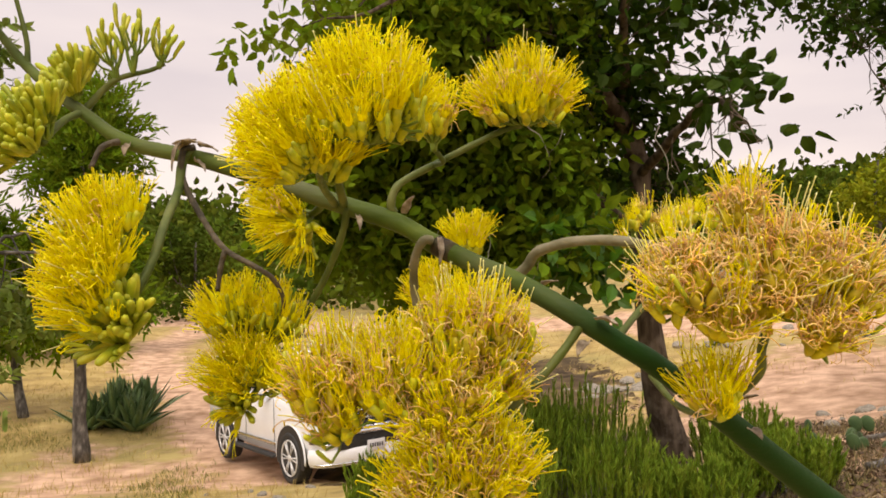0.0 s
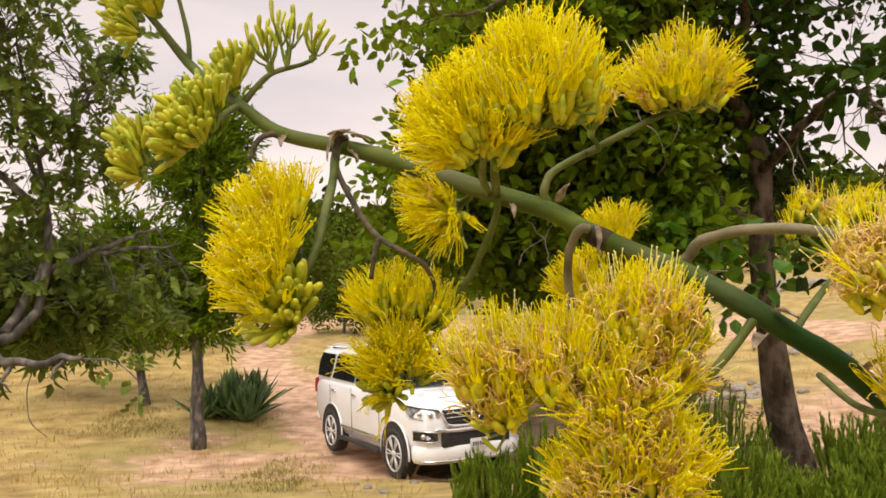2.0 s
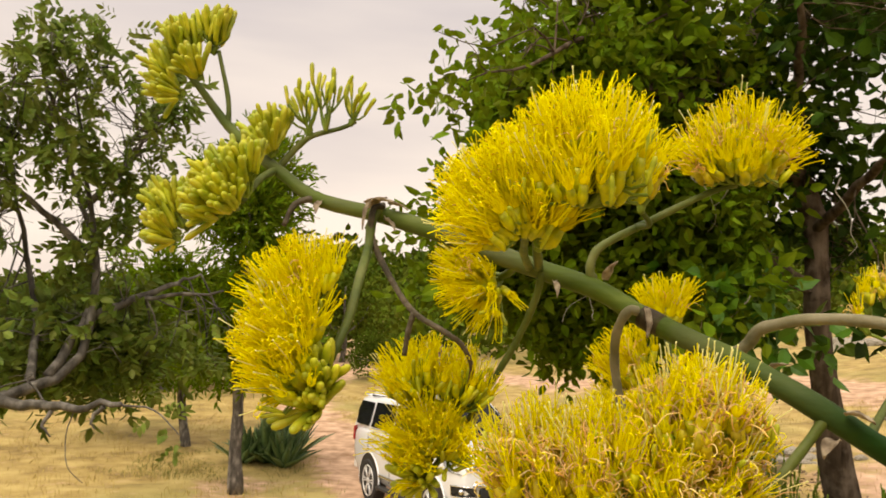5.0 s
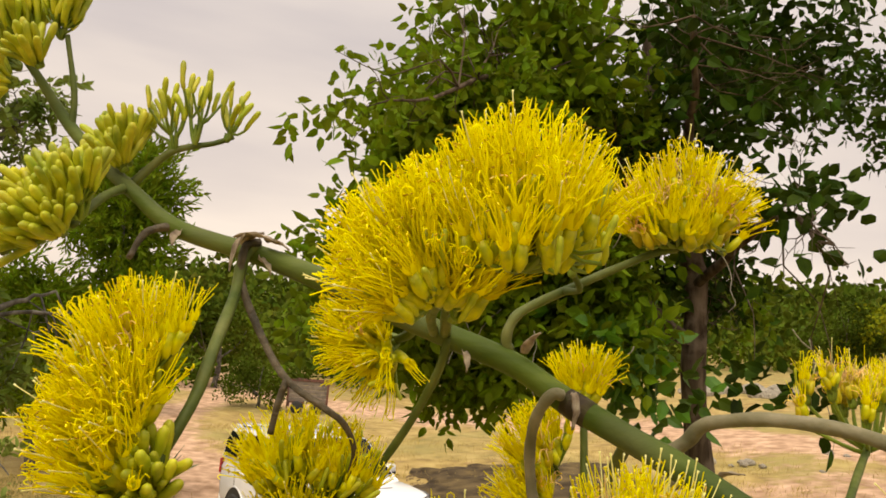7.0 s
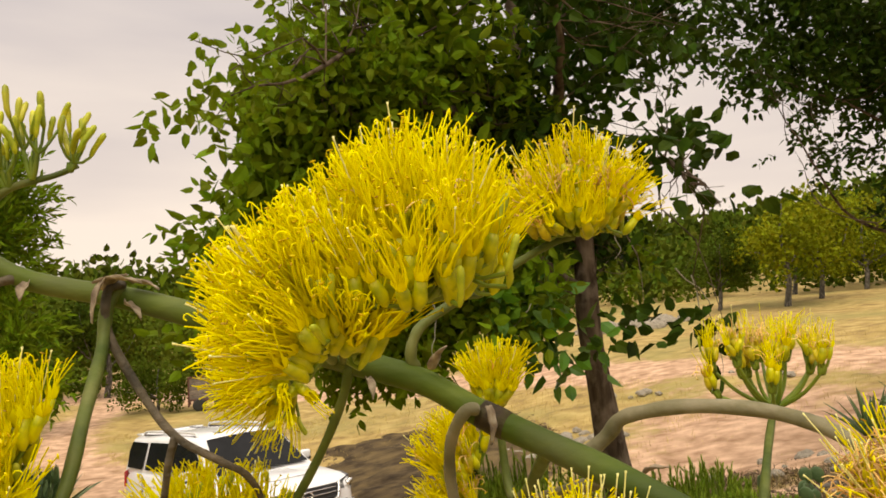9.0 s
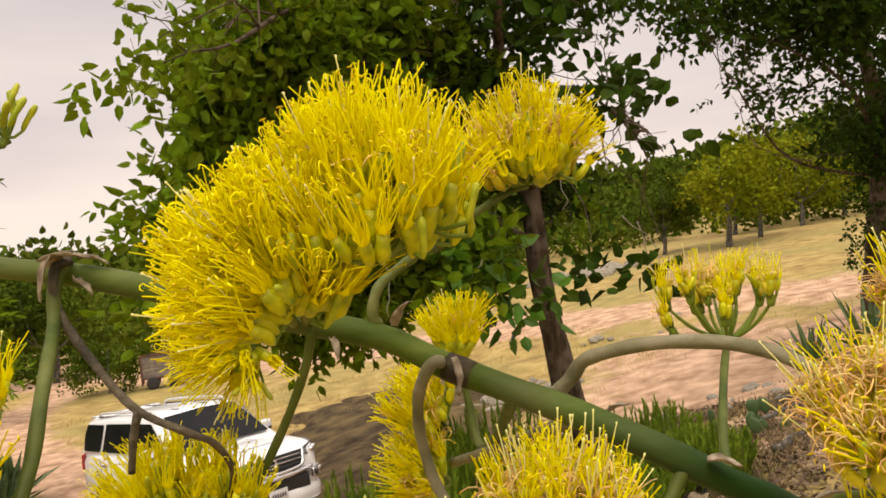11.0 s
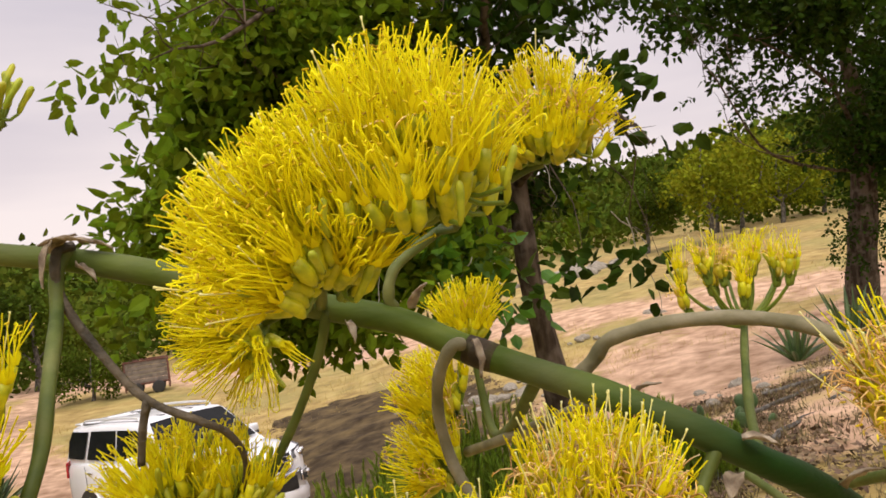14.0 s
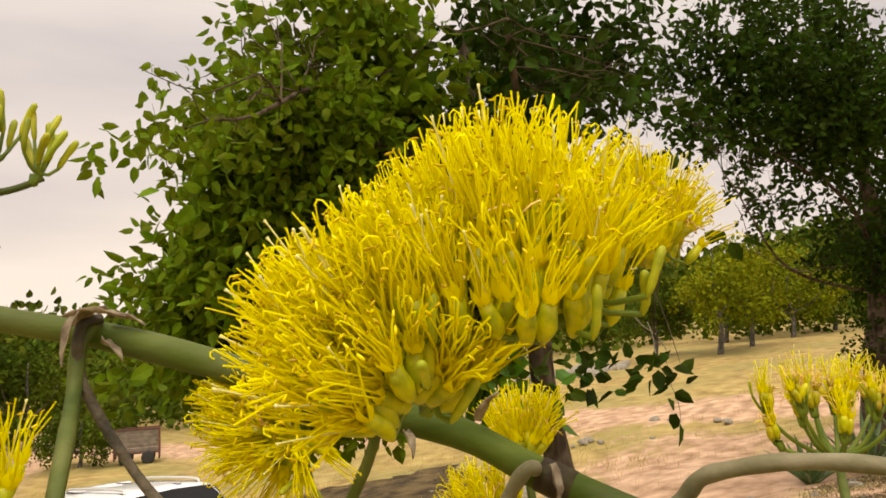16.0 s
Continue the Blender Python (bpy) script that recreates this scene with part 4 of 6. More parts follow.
g.tube([sp[cutoff] * 0.75 + mid * 0.25, sp[cutoff] * 0.4 + sp[cutoff + 1] * 0.6, sp[cutoff + 1], sp[cutoff + 1] * 0.3 + sp[cutoff + 2] * 0.7], [float(sr[cutoff]) + d for d in (0.0006, 0.0012, 0.0012, 0.0004)], 20)
g.object("node_band", M_NODE, agave_bloom, "dark brown band at the stalk node")

BRANCHES = [  # run, radii from and to, surface
    ([(-0.082, 1.268, 3.26), (-0.087, 1.263, 3.272), (-0.083, 1.263, 3.293), (-0.068, 1.268, 3.313), (-0.015, 1.288, 3.344), (0.05, 1.302, 3.379), (0.106, 1.312, 3.407), (0.137, 1.315, 3.415)], 0.0078, 0.0045, M_BRANCH),
    ([(-0.015, 1.288, 3.344), (-0, 1.25, 3.345), (-0.015, 1.215, 3.362)], 0.005, 0.004, M_BRANCH),
    ([(-0.44, 1.325, 3.375), (-0.452, 1.31, 3.35), (-0.449, 1.28, 3.3), (-0.425, 1.153, 3.239), (-0.418, 1.087, 3.184), (-0.43, 1.05, 3.133), (-0.44, 1.04, 3.095)], 0.0085, 0.006, M_BRANCH),
    ([(-0.435, 1.32, 3.378), (-0.450, 1.305, 3.368), (-0.447, 1.30, 3.317), (-0.403, 1.28, 3.244), (-0.36, 1.25, 3.199), (-0.306, 1.23, 3.171), (-0.28, 1.245, 3.15), (-0.268, 1.27, 3.11), (-0.285, 1.30, 3.05)], 0.006, 0.0035, M_BROWN),
    ([(-0.36, 1.25, 3.199), (-0.368, 1.25, 3.17), (-0.375, 1.255, 3.13)], 0.005, 0.004, M_BROWN),
    ([(-0.16, 1.262, 3.27), (-0.171, 1.28, 3.225), (-0.2, 1.31, 3.16), (-0.24, 1.33, 3.09), (-0.281, 1.33, 3.02), (-0.332, 1.32, 2.945), (-0.352, 1.32, 2.925)], 0.0062, 0.0052, M_BRANCH),
    ([(-0.018, 1.21, 3.214), (-0.03, 1.205, 3.214), (-0.042, 1.215, 3.195), (-0.048, 1.235, 3.165), (-0.046, 1.255, 3.12), (-0.033, 1.25, 3.06), (0, 1.2, 3), (0.03, 1.1, 2.96)], 0.0075, 0.0065, M_TAUPE),
    ([(0.111, 1.236, 3.148), (0.136, 1.222, 3.172), (0.147, 1.207, 3.192), (0.165, 1.187, 3.202), (0.204, 1.148, 3.212), (0.256, 1.1, 3.212), (0.292, 1.051, 3.202), (0.311, 1.012, 3.185), (0.326, 0.963, 3.167)], 0.0092, 0.0072, M_TAUPE),
    ([(0.2, 1.08, 3.095), (0.17, 1.07, 3.055), (0.12, 1.03, 3.01), (0.055, 0.99, 2.96)], 0.007, 0.006, M_BRANCH),
    ([(0.482, 1.363, 2.894), (0.497, 1.295, 2.943), (0.472, 1.129, 3.011), (0.419, 0.992, 3.07), (0.405, 0.943, 3.10)], 0.0075, 0.006, M_BRANCH),
    ([(0.25, 1.09, 3.07), (0.30, 1.18, 3.095), (0.37, 1.29, 3.135), (0.429, 1.375, 3.172)], 0.0058, 0.0052, M_BRANCH),
    ([(-0.18, 1.26, 3.275), (-0.18, 1.15, 3.29), (-0.172, 1.06, 3.3), (-0.165, 0.995, 3.304)], 0.0065, 0.005, M_BRANCH),
    ([(-0.165, 1.255, 3.275), (-0.16, 1.14, 3.32), (-0.12, 1.05, 3.335), (-0.097, 0.99, 3.341)], 0.007, 0.006, M_BRANCH),
    ([(-0.2, 1.27, 3.285), (-0.215, 1.31, 3.27), (-0.235, 1.33, 3.26)], 0.008, 0.006, M_BRANCH),
    ([(0.06, 1.2, 3.165), (0.06, 1.35, 3.08), (0.058, 1.45, 3.06), (0.052, 1.48, 3.165)], 0.008, 0.006, M_BRANCH),
    ([(0.12, 1.19, 3.13), (0.07, 1.32, 3.08), (0.02, 1.46, 3.03)], 0.009, 0.007, M_TAUPE),
    ([(-0.787, 1.43, 3.545), (-0.79, 1.43, 3.60), (-0.815, 1.43, 3.695)], 0.006, 0.004, M_BRANCH),
    ([(-0.66, 1.39, 3.455), (-0.63, 1.40, 3.495), (-0.60, 1.40, 3.517), (-0.55, 1.41, 3.533), (-0.52, 1.41, 3.545)], 0.007, 0.0035, M_BRANCH),
    ([(-0.66, 1.38, 3.45), (-0.655, 1.30, 3.42), (-0.648, 1.22, 3.37)], 0.007, 0.005, M_BRANCH),
    ([(-0.71, 1.4, 3.485), (-0.76, 1.39, 3.42), (-0.84, 1.385, 3.335)], 0.007, 0.005, M_BRANCH),
    ([(-0.565, 1.35, 3.395), (-0.60, 1.33, 3.38), (-0.612, 1.31, 3.34)], 0.007, 0.004, M_BROWN),
    ([(0.365, 1.324, 2.977), (0.36, 1.15, 2.96), (0.352, 0.96, 2.985)], 0.0055, 0.005, M_BRANCH),
]
for pts, r0, r1, m in BRANCHES:
    g = Geo()
    n = 5 * len(pts)
    g.tube(curve_points(np.array(pts) - OA, n), list(np.linspace(r0, r1, n) * (1 + 0.05 * np.sin(np.arange(n)))), 10)
    g.object("branch", m, agave_bloom)


def bract(at, direction, length, width, seed):
    """A dried papery scale, cupped and curling at its tip."""
    rng = np.random.default_rng(seed)
    d = Vector(direction).normalized()
    q = d.to_track_quat("Z", "Y").to_matrix()
    V, F = [], []
    for i in range(6):
        s = i / 5
        w = width * math.sin(math.pi * (0.25 + 0.72 * s))
        for k in range(5):
            a = (k - 2) / 2
            V.append(q @ Vector((a * w, a * a * w * 0.5 - 0.35 * length * s * s + rng.normal() * 0.0012, length * s)) + Vector(at) - Vector(OA))
    for i in range(5):
        for k in range(4):
            b = i * 5 + k
            F.append((b, b + 1, b + 6, b + 5))
    ob = mesh_object("bract", V, F, M_BRACT, agave_bloom, smooth=True)
    sol = ob.modifiers.new("thickness", "SOLIDIFY")
    sol.thickness = 0.0008


for k, (at, d, L, w) in enumerate([((-0.062, 1.245, 3.258), (0.25, -0.3, 1), 0.035, 0.009), ((-0.425, 1.315, 3.378), (1, -0.2, 0.1), 0.035, 0.010), ((-0.455, 1.312, 3.37), (0.8, -0.5, 0.9), 0.04, 0.008), ((-0.43, 1.31, 3.355), (0.9, -0.4, -0.5), 0.03, 0.008),
                                   ((-0.462, 1.295, 3.378), (1, -0.15, 0.35), 0.055, 0.008), ((-0.448, 1.29, 3.382), (-0.5, -0.6, -1), 0.05, 0.007), ((-0.008, 1.2, 3.218), (0.3, -0.4, -1), 0.04, 0.007), ((0.215, 1.06, 3.10), (0.9, -0.5, 0.2), 0.03, 0.011), ((0.205, 1.06, 3.07), (-0.7, -0.6, -0.3), 0.03, 0.010),
                                   ((0.43, 1.13, 2.96), (0.6, -0.5, 1), 0.045, 0.010), ((0.46, 1.13, 2.93), (0.2, -1, 0.1), 0.03, 0.009), ((0.15, 1.15, 3.14), (0.5, -0.4, 0.6), 0.03, 0.009), ((-0.555, 1.335, 3.385), (-0.2, -0.8, -0.6), 0.025, 0.008),
                                   ((0.35, 1.1, 3.02), (0.4, -0.6, 0.9), 0.04, 0.010), ((-0.14, 1.23, 3.255), (0.4, -0.6, -0.8), 0.025, 0.006)]):
    bract(at, d, L, w, k)


def umbel(name_label, heads, seed, separate=False):
    """One umbel: pedicels in one mesh, flowers radiating from each head's root. heads: root, axis, reach, count, spread (degrees), shares of open, withered, bud."""
    for part_no, one in enumerate(heads):
        umbel_head(name_label, [one], seed * 10 + part_no, separate)


def umbel_head(name_label, heads, seed, separate):
    rng = np.random.default_rng(seed)
    stems = Geo()
    flowers = []
    for root, axis, reach, count, spread, shares, *rest in heads:
        squash = rest[0] if rest else 0.0
        small = rest[1] if len(rest) > 1 else 1.0
        root = np.array(root) - OA
        axis = np.array(axis, float)
        axis /= np.linalg.norm(axis)
        k = max(5, count // 7)
        R = rotations(axis[None], np.zeros(1))[0]
        hubs = []
        for i in range(k):
            th = math.radians(spread) * math.sqrt((i + 0.5) / k) * 0.85
            ph = i * 2.39996
            d = R @ np.array([math.sin(th) * math.cos(ph), math.sin(th) * math.sin(ph), math.cos(th)])
            hub = root + d * max(0.012, reach - 0.105) * rng.uniform(0.75, 1.05)
            bend = root + d * np.linalg.norm(hub - root) * 0.5 - axis * 0.006
            stems.tube(curve_points([root, bend, hub], 5), list(np.linspace(0.0042, 0.003, 5)), 6, caps=False)
            hubs.append((hub, d))
        for i in range(count):
            th = math.radians(spread) * math.sqrt((i + 0.5) / count) + rng.normal() * 0.05
            ph = i * 2.39996 + rng.normal() * 0.2
            d = R @ np.array([math.sin(th) * math.cos(ph), math.sin(th) * math.sin(ph), math.cos(th)])
            style = rng.choice(3, p=shares)
            if th > math.radians(spread) * 0.86 and rng.random() < 0.05 and shares[1] < 0.3:
                style = 2
            size = small * rng.uniform(0.78, 1.18) * (0.66 if style == 2 and shares[2] < 0.5 else 1.0)
            part = reach * (1 - squash * math.sin(min(th, 1.57)) ** 2)
            base = root + d * max(0.016, part - 0.084 * size) * rng.uniform(0.62, 1.06)
            hub, hd = hubs[int(np.argmin([np.linalg.norm(h - base) for h, _ in hubs]))]
            rise = 0.8 if shares[1] >= 0.4 else 0.5
            fd = d * (0.4 if shares[1] >= 0.4 else 0.62) + axis * (0.15 if shares[1] >= 0.4 else 0.3) + np.array([0, 0, rise]) + rng.normal(size=3) * 0.2
            if separate:  # the two great heads hold their flowers nearly parallel
                fd = d * 0.45 + axis * 0.6 + np.array([0, 0, 0.4]) + rng.normal(size=3) * 0.14
            fd /= np.linalg.norm(fd)
            stems.tube([hub, hub * 0.45 + base * 0.55 - fd * 0.004, base + fd * 0.001], [0.0026, 0.0021, 0.002], 5, caps=False)
            flowers.append((("open", "withered", "bud")[style], base, fd, size, rng.uniform(0, 6.28)))
    head = stems.object("umbel", M_PEDICEL, agave_bloom, name_label)
    if separate:
        for st, base, fd, size, spin in flowers:
            gg, proto, _ = STYLES[st][rng.integers(len(STYLES[st]))]
            ob = new("bud" if st == "bud" else "flower", proto)
            ob.parent = head
            r = rotations(fd[None], np.array([spin]))[0]
            ob.matrix_basis = Matrix.Translation(base) @ Matrix(r.tolist()).to_4x4() @ Matrix.Diagonal((size, size, size, 1))
    else:
        for st in ("open", "withered", "bud"):
            mine = [f for f in flowers if f[0] == st]
            if not mine:
                continue
            V, F, MI, b = [], [], [], 0
            for _, base, fd, size, spin in mine:
                gg, _, mats = STYLES[st][rng.integers(len(STYLES[st]))]
                r = rotations(fd[None], np.array([spin]))[0]
                v = np.array(gg.v) @ r.T * size + base
                V.append(v)
                F.extend([tuple(i + b for i in f) for f in gg.f])
                MI.extend(gg.mi)
                b += len(v)
            ob = mesh_object({"open": "open_bloom", "withered": "withered_bloom", "bud": "bud_bloom"}[st], np.vstack(V), F, mats, head, "", MI, True)
            ob["kind"] = "stuff"


OPEN, MIX, PINK, BUDS, GREENISH = (0.95, 0.03, 0.02), (0.46, 0.51, 0.03), (0.06, 0.91, 0.03), (0.0, 0.0, 1.0), (0.66, 0.0, 0.34)
UMBELS = [
    ("large domed yellow umbel in full bloom", [((-0.097, 0.99, 3.341), (-0.1, -0.12, 1), 0.157, 250, 95, OPEN, 0.06)], True),
    ("yellow umbel in full bloom, spreading outward", [((-0.165, 0.99, 3.308), (-0.6, -0.3, 0.8), 0.136, 165, 80, OPEN), ((-0.167, 0.97, 3.305), (-0.7, -0.5, 0.15), 0.1, 34, 55, (0.92, 0.0, 0.08)), ((-0.175, 0.97, 3.302), (-0.65, -0.3, -0.1), 0.072, 22, 62, (0.9, 0.0, 0.1)), ((-0.158, 0.985, 3.302), (0.2, -0.7, 0.45), 0.09, 26, 66, (0.94, 0.0, 0.06)), ((-0.152, 1.02, 3.29), (0.5, -0.3, 0.6), 0.075, 18, 50, (0.94, 0.0, 0.06))], True),
    ("flat-topped yellow umbel, some filaments fading", [((0.137, 1.315, 3.42), (-0.02, -0.08, 1), 0.15, 170, 98, (0.72, 0.26, 0.02), 0.12), ((-0.015, 1.215, 3.36), (0.02, -0.1, 1), 0.115, 34, 36, (0.65, 0.32, 0.03))], False),
    ("yellow umbel with green buds below", [((-0.468, 1.078, 3.18), (-0.35, -0.1, 1), 0.133, 80, 52, OPEN), ((-0.463, 1.078, 3.133), (-0.85, -0.25, 0.5), 0.135, 70, 62, OPEN), ((-0.459, 1.078, 3.104), (-0.7, -0.4, 0.05), 0.1152, 40, 58, GREENISH), ((-0.44, 1.059, 3.095), (-0.05, -0.75, 0.3), 0.09, 34, 66, BUDS), ((-0.455, 1.06, 3.11), (-0.5, -0.55, 0.25), 0.122, 50, 62, (0.82, 0.0, 0.18)), ((-0.465, 1.06, 3.15), (-0.3, -0.8, 0.45), 0.098, 62, 66, (0.85, 0.0, 0.15)), ((-0.445, 1.06, 3.075), (-0.2, -0.6, -0.2), 0.07, 26, 70, BUDS)], False),
    ("yellow-green umbel on a bent branch", [((-0.345, 1.32, 3.035), (-0.5, -0.1, 0.9), 0.135, 62, 58, (0.8, 0.0, 0.2)), ((-0.30, 1.315, 3.03), (0.3, -0.15, 1), 0.125, 46, 55, GREENISH), ((-0.33, 1.31, 2.985), (-0.2, -0.7, 0.5), 0.1, 46, 75, GREENISH), ((-0.34, 1.31, 2.96), (-0.4, -0.5, 0.25), 0.105, 54, 78, GREENISH), ((-0.315, 1.31, 2.965), (0.4, -0.6, 0.4), 0.095, 40, 70, GREENISH), ((-0.345, 1.31, 2.93), (-0.2, -0.5, -0.1), 0.08, 36, 76, (0.3, 0.0, 0.7))], False),
    ("yellow umbel behind the stalk", [((-0.235, 1.33, 3.262), (-0.9, -0.2, -0.1), 0.12, 60, 48, OPEN), ((-0.235, 1.33, 3.255), (-0.5, -0.25, -0.6), 0.108, 44, 55, OPEN)], False),
    ("small yellow umbel below the stalk", [((0.052, 1.485, 3.168), (-0.05, 0, 1), 0.11, 44, 52, OPEN), ((0.015, 1.47, 3.075), (-0.65, -0.1, 0.75), 0.125, 46, 55, OPEN), ((0.01, 1.47, 3.0), (-0.75, -0.1, 0.35), 0.125, 42, 60, OPEN)], False),
    ("large fading yellow umbel with curled tan filaments", [((0.038, 1, 3.05), (0.08, -0.15, 1), 0.135, 124, 78, (0.36, 0.61, 0.03)), ((0.002, 0.99, 2.98), (-0.1, -0.8, 0.35), 0.135, 112, 85, (0.42, 0.55, 0.03)), ((0.017, 0.99, 2.95), (0.3, -0.5, -0.8), 0.115, 70, 75, MIX), ((-0.058, 0.99, 3), (-0.5, -0.3, 0.6), 0.13, 78, 75, MIX), ((0.052, 1, 3.01), (0.8, -0.4, 0.3), 0.11, 56, 70, MIX)], False),
    ("lower half of the fading umbel, curled tan filaments", [((0.01, 0.98, 2.9), (0, -0.6, 0.5), 0.12, 96, 82, MIX), ((0.055, 0.98, 2.89), (0.5, -0.6, 0.2), 0.115, 64, 75, MIX), ((-0.02, 0.98, 2.86), (-0.4, -0.6, 0.0), 0.105, 56, 75, MIX)], False),
    ("fading yellow umbel on the lower side", [((-0.135, 1.02, 2.975), (-0.35, -0.2, 1), 0.145, 90, 70, MIX), ((-0.13, 1.01, 2.96), (-0.5, -0.5, 0.0), 0.1, 52, 80, MIX)], False),
    ("withered umbel with curled pinkish-tan filaments", [((0.30, 0.924, 3.135), (-0.6, -0.35, 0.45), 0.115, 72, 82, PINK), ((0.41, 0.943, 3.155), (0.0, -0.35, 0.8), 0.132, 100, 88, PINK), ((0.385, 0.953, 3.205), (-0.3, 0, 1), 0.105, 52, 42, PINK), ((0.49, 0.953, 3.13), (0.6, -0.3, 0.6), 0.13, 80, 85, PINK), ((0.395, 0.934, 3.125), (-0.1, -0.7, -0.2), 0.095, 60, 80, PINK), ((0.34, 0.93, 3.10), (-0.3, -0.7, -0.1), 0.085, 40, 80, PINK), ((0.455, 0.93, 3.085), (0.3, -0.7, -0.25), 0.095, 52, 80, PINK)], False),
    ("small fading umbel close to the stalk", [((0.352, 0.96, 2.985), (-0.3, -0.35, 0.8), 0.095, 40, 66, (0.7, 0.22, 0.08))], False),
    ("tight spray of pale green flower buds", [((-0.825, 1.43, 3.69), (0.1, -0.1, 1), 0.125, 46, 38, BUDS), ((-0.87, 1.43, 3.67), (-0.45, -0.1, 0.85), 0.13, 62, 46, BUDS), ((-0.885, 1.43, 3.635), (-0.9, -0.1, 0.4), 0.125, 50, 46, BUDS), ((-0.88, 1.42, 3.61), (-0.6, -0.2, -0.1), 0.09, 34, 60, BUDS), ((-0.84, 1.41, 3.635), (-0.3, -0.7, 0.6), 0.085, 24, 60, BUDS)], False),
    ("loose spray of pale green flower buds", [((-0.605, 1.40, 3.515), (-0.25, -0.1, 1), 0.13, 13, 40, BUDS, 0.0, 0.8), ((-0.575, 1.40, 3.527), (0.0, 0, 1), 0.145, 10, 26, BUDS, 0.0, 0.8), ((-0.53, 1.41, 3.54), (0.3, 0, 1), 0.105, 9, 42, BUDS, 0.0, 0.8)], False),
    ("upright cluster of yellow-green flower buds", [((-0.667, 1.39, 3.487), (-0.3, -0.1, 1), 0.12, 48, 44, BUDS), ((-0.667, 1.375, 3.475), (-0.2, -0.6, 0.7), 0.09, 26, 50, BUDS)], False),
    ("rounded cluster of plump green flower buds", [((-0.648, 1.23, 3.378), (-0.3, -0.35, 0.85), 0.135, 90, 56, BUDS), ((-0.664, 1.22, 3.36), (-0.75, -0.35, 0.35), 0.12, 72, 60, BUDS), ((-0.654, 1.21, 3.36), (-0.2, -0.7, 0.1), 0.09, 44, 66, BUDS), ((-0.684, 1.22, 3.35), (-0.5, -0.5, -0.1), 0.08, 26, 60, BUDS)], False),
    ("cluster of upright green flower buds", [((-0.845, 1.385, 3.34), (-0.5, -0.1, 0.9), 0.135, 70, 44, BUDS), ((-0.85, 1.38, 3.33), (-0.7, -0.3, 0.2), 0.10, 44, 55, BUDS), ((-0.85, 1.38, 3.32), (-0.6, -0.3, -0.2), 0.075, 18, 50, BUDS)], False),
]
for i, (label, heads, sep) in enumerate(UMBELS):
    umbel(label, heads, 200 + i, sep)


def forked_umbel():
    """A loose cup of flowers on widely forked pedicels."""
    rng = np.random.default_rng(640)
    foot = np.array([0.429, 1.375, 3.17])
    heads = []
    for k in range(13):
        a, out = k * 2.39996, (0.02 if k < 3 else 0.045 if k < 7 else 0.072)
        top = foot + [out * math.cos(a) * 1.1, out * math.sin(a), 0.062 - 0.22 * out + rng.normal() * 0.007]
        bend = foot + (top - foot) * 0.55 + [0.004 * math.cos(a), 0.004 * math.sin(a), -0.008]
        g = Geo()
        g.tube(curve_points(np.array([foot - [0, 0, 0.006], bend, top]) - OA, 10), list(np.linspace(0.0034, 0.0022, 10)), 8)
        g.object("pedicel", M_PEDICEL, agave_bloom, "forked green pedicel")
        heads.append((tuple(top), (0.16 * math.cos(a), 0.16 * math.sin(a), 1), 0.07, 6, 34, (0.5, 0.44, 0.06), 0.0, 0.66))
    g = Geo()
    g.tube(curve_points(np.array([foot - [0, 0, 0.01], foot + [-0.04, -0.02, 0.0], foot + [-0.09, -0.02, 0.02]]) - OA, 10), list(np.linspace(0.0034, 0.0026, 10)), 8)
    g.object("pedicel", M_PEDICEL, agave_bloom, "forked green pedicel")
    heads.append((tuple(foot + [-0.09, -0.02, 0.02]), (-0.5, -0.1, 0.8), 0.07, 3, 20, (0.6, 0.3, 0.1), 0.0, 0.74))
    umbel("open umbel with widely forked green pedicels", heads, 212)


forked_umbel()


def agave_rosette(name, label, x, y, n, length, width, seed, lean=1.0, group=""):
    """A rosette of thick tapering leaves, cupped, each a mesh of its own."""
    rng = np.random.default_rng(seed)
    ob = thing(name, label, "agave", (x, y, ground_at(x, y)), group)
    for i in range(n):
        a = i * 2.39996
        el = math.radians(18 + 62 * min(1.0, (1 - i / n) ** 0.8 * lean + max(0.0, lean - 1) * 0.3) + rng.normal() * 5)
        L = length * rng.uniform(0.75, 1.1)
        V, F = [], []
        for j in range(8):
            s = j / 7
            w = width * (0.75 + 0.9 * s * (1 - s)) * (1 - s ** 3) + 0.002
            rr = L * s
            up = math.sin(el) * rr - 0.12 * L * s * s
            ou = math.cos(el) * rr + 0.08
            th = 0.035 * (1 - s) + 0.003
            for dx, dz in ((-1, 0.35 * w), (0, -0.1 * w), (1, 0.35 * w), (0, -0.1 * w - th)):
                q = (ou, dx * w, up + dz)
                V.append((q[0] * math.cos(a) - q[1] * math.sin(a), q[0] * math.sin(a) + q[1] * math.cos(a), q[2]))
        for j in range(7):
            for k in range(4):
                k2 = (k + 1) % 4
                F.append((j * 4 + k, j * 4 + k2, j * 4 + 4 + k2, j * 4 + 4 + k))
        mesh_object("leaf", V, F, M_AGAVE, ob, smooth=True)
    return ob


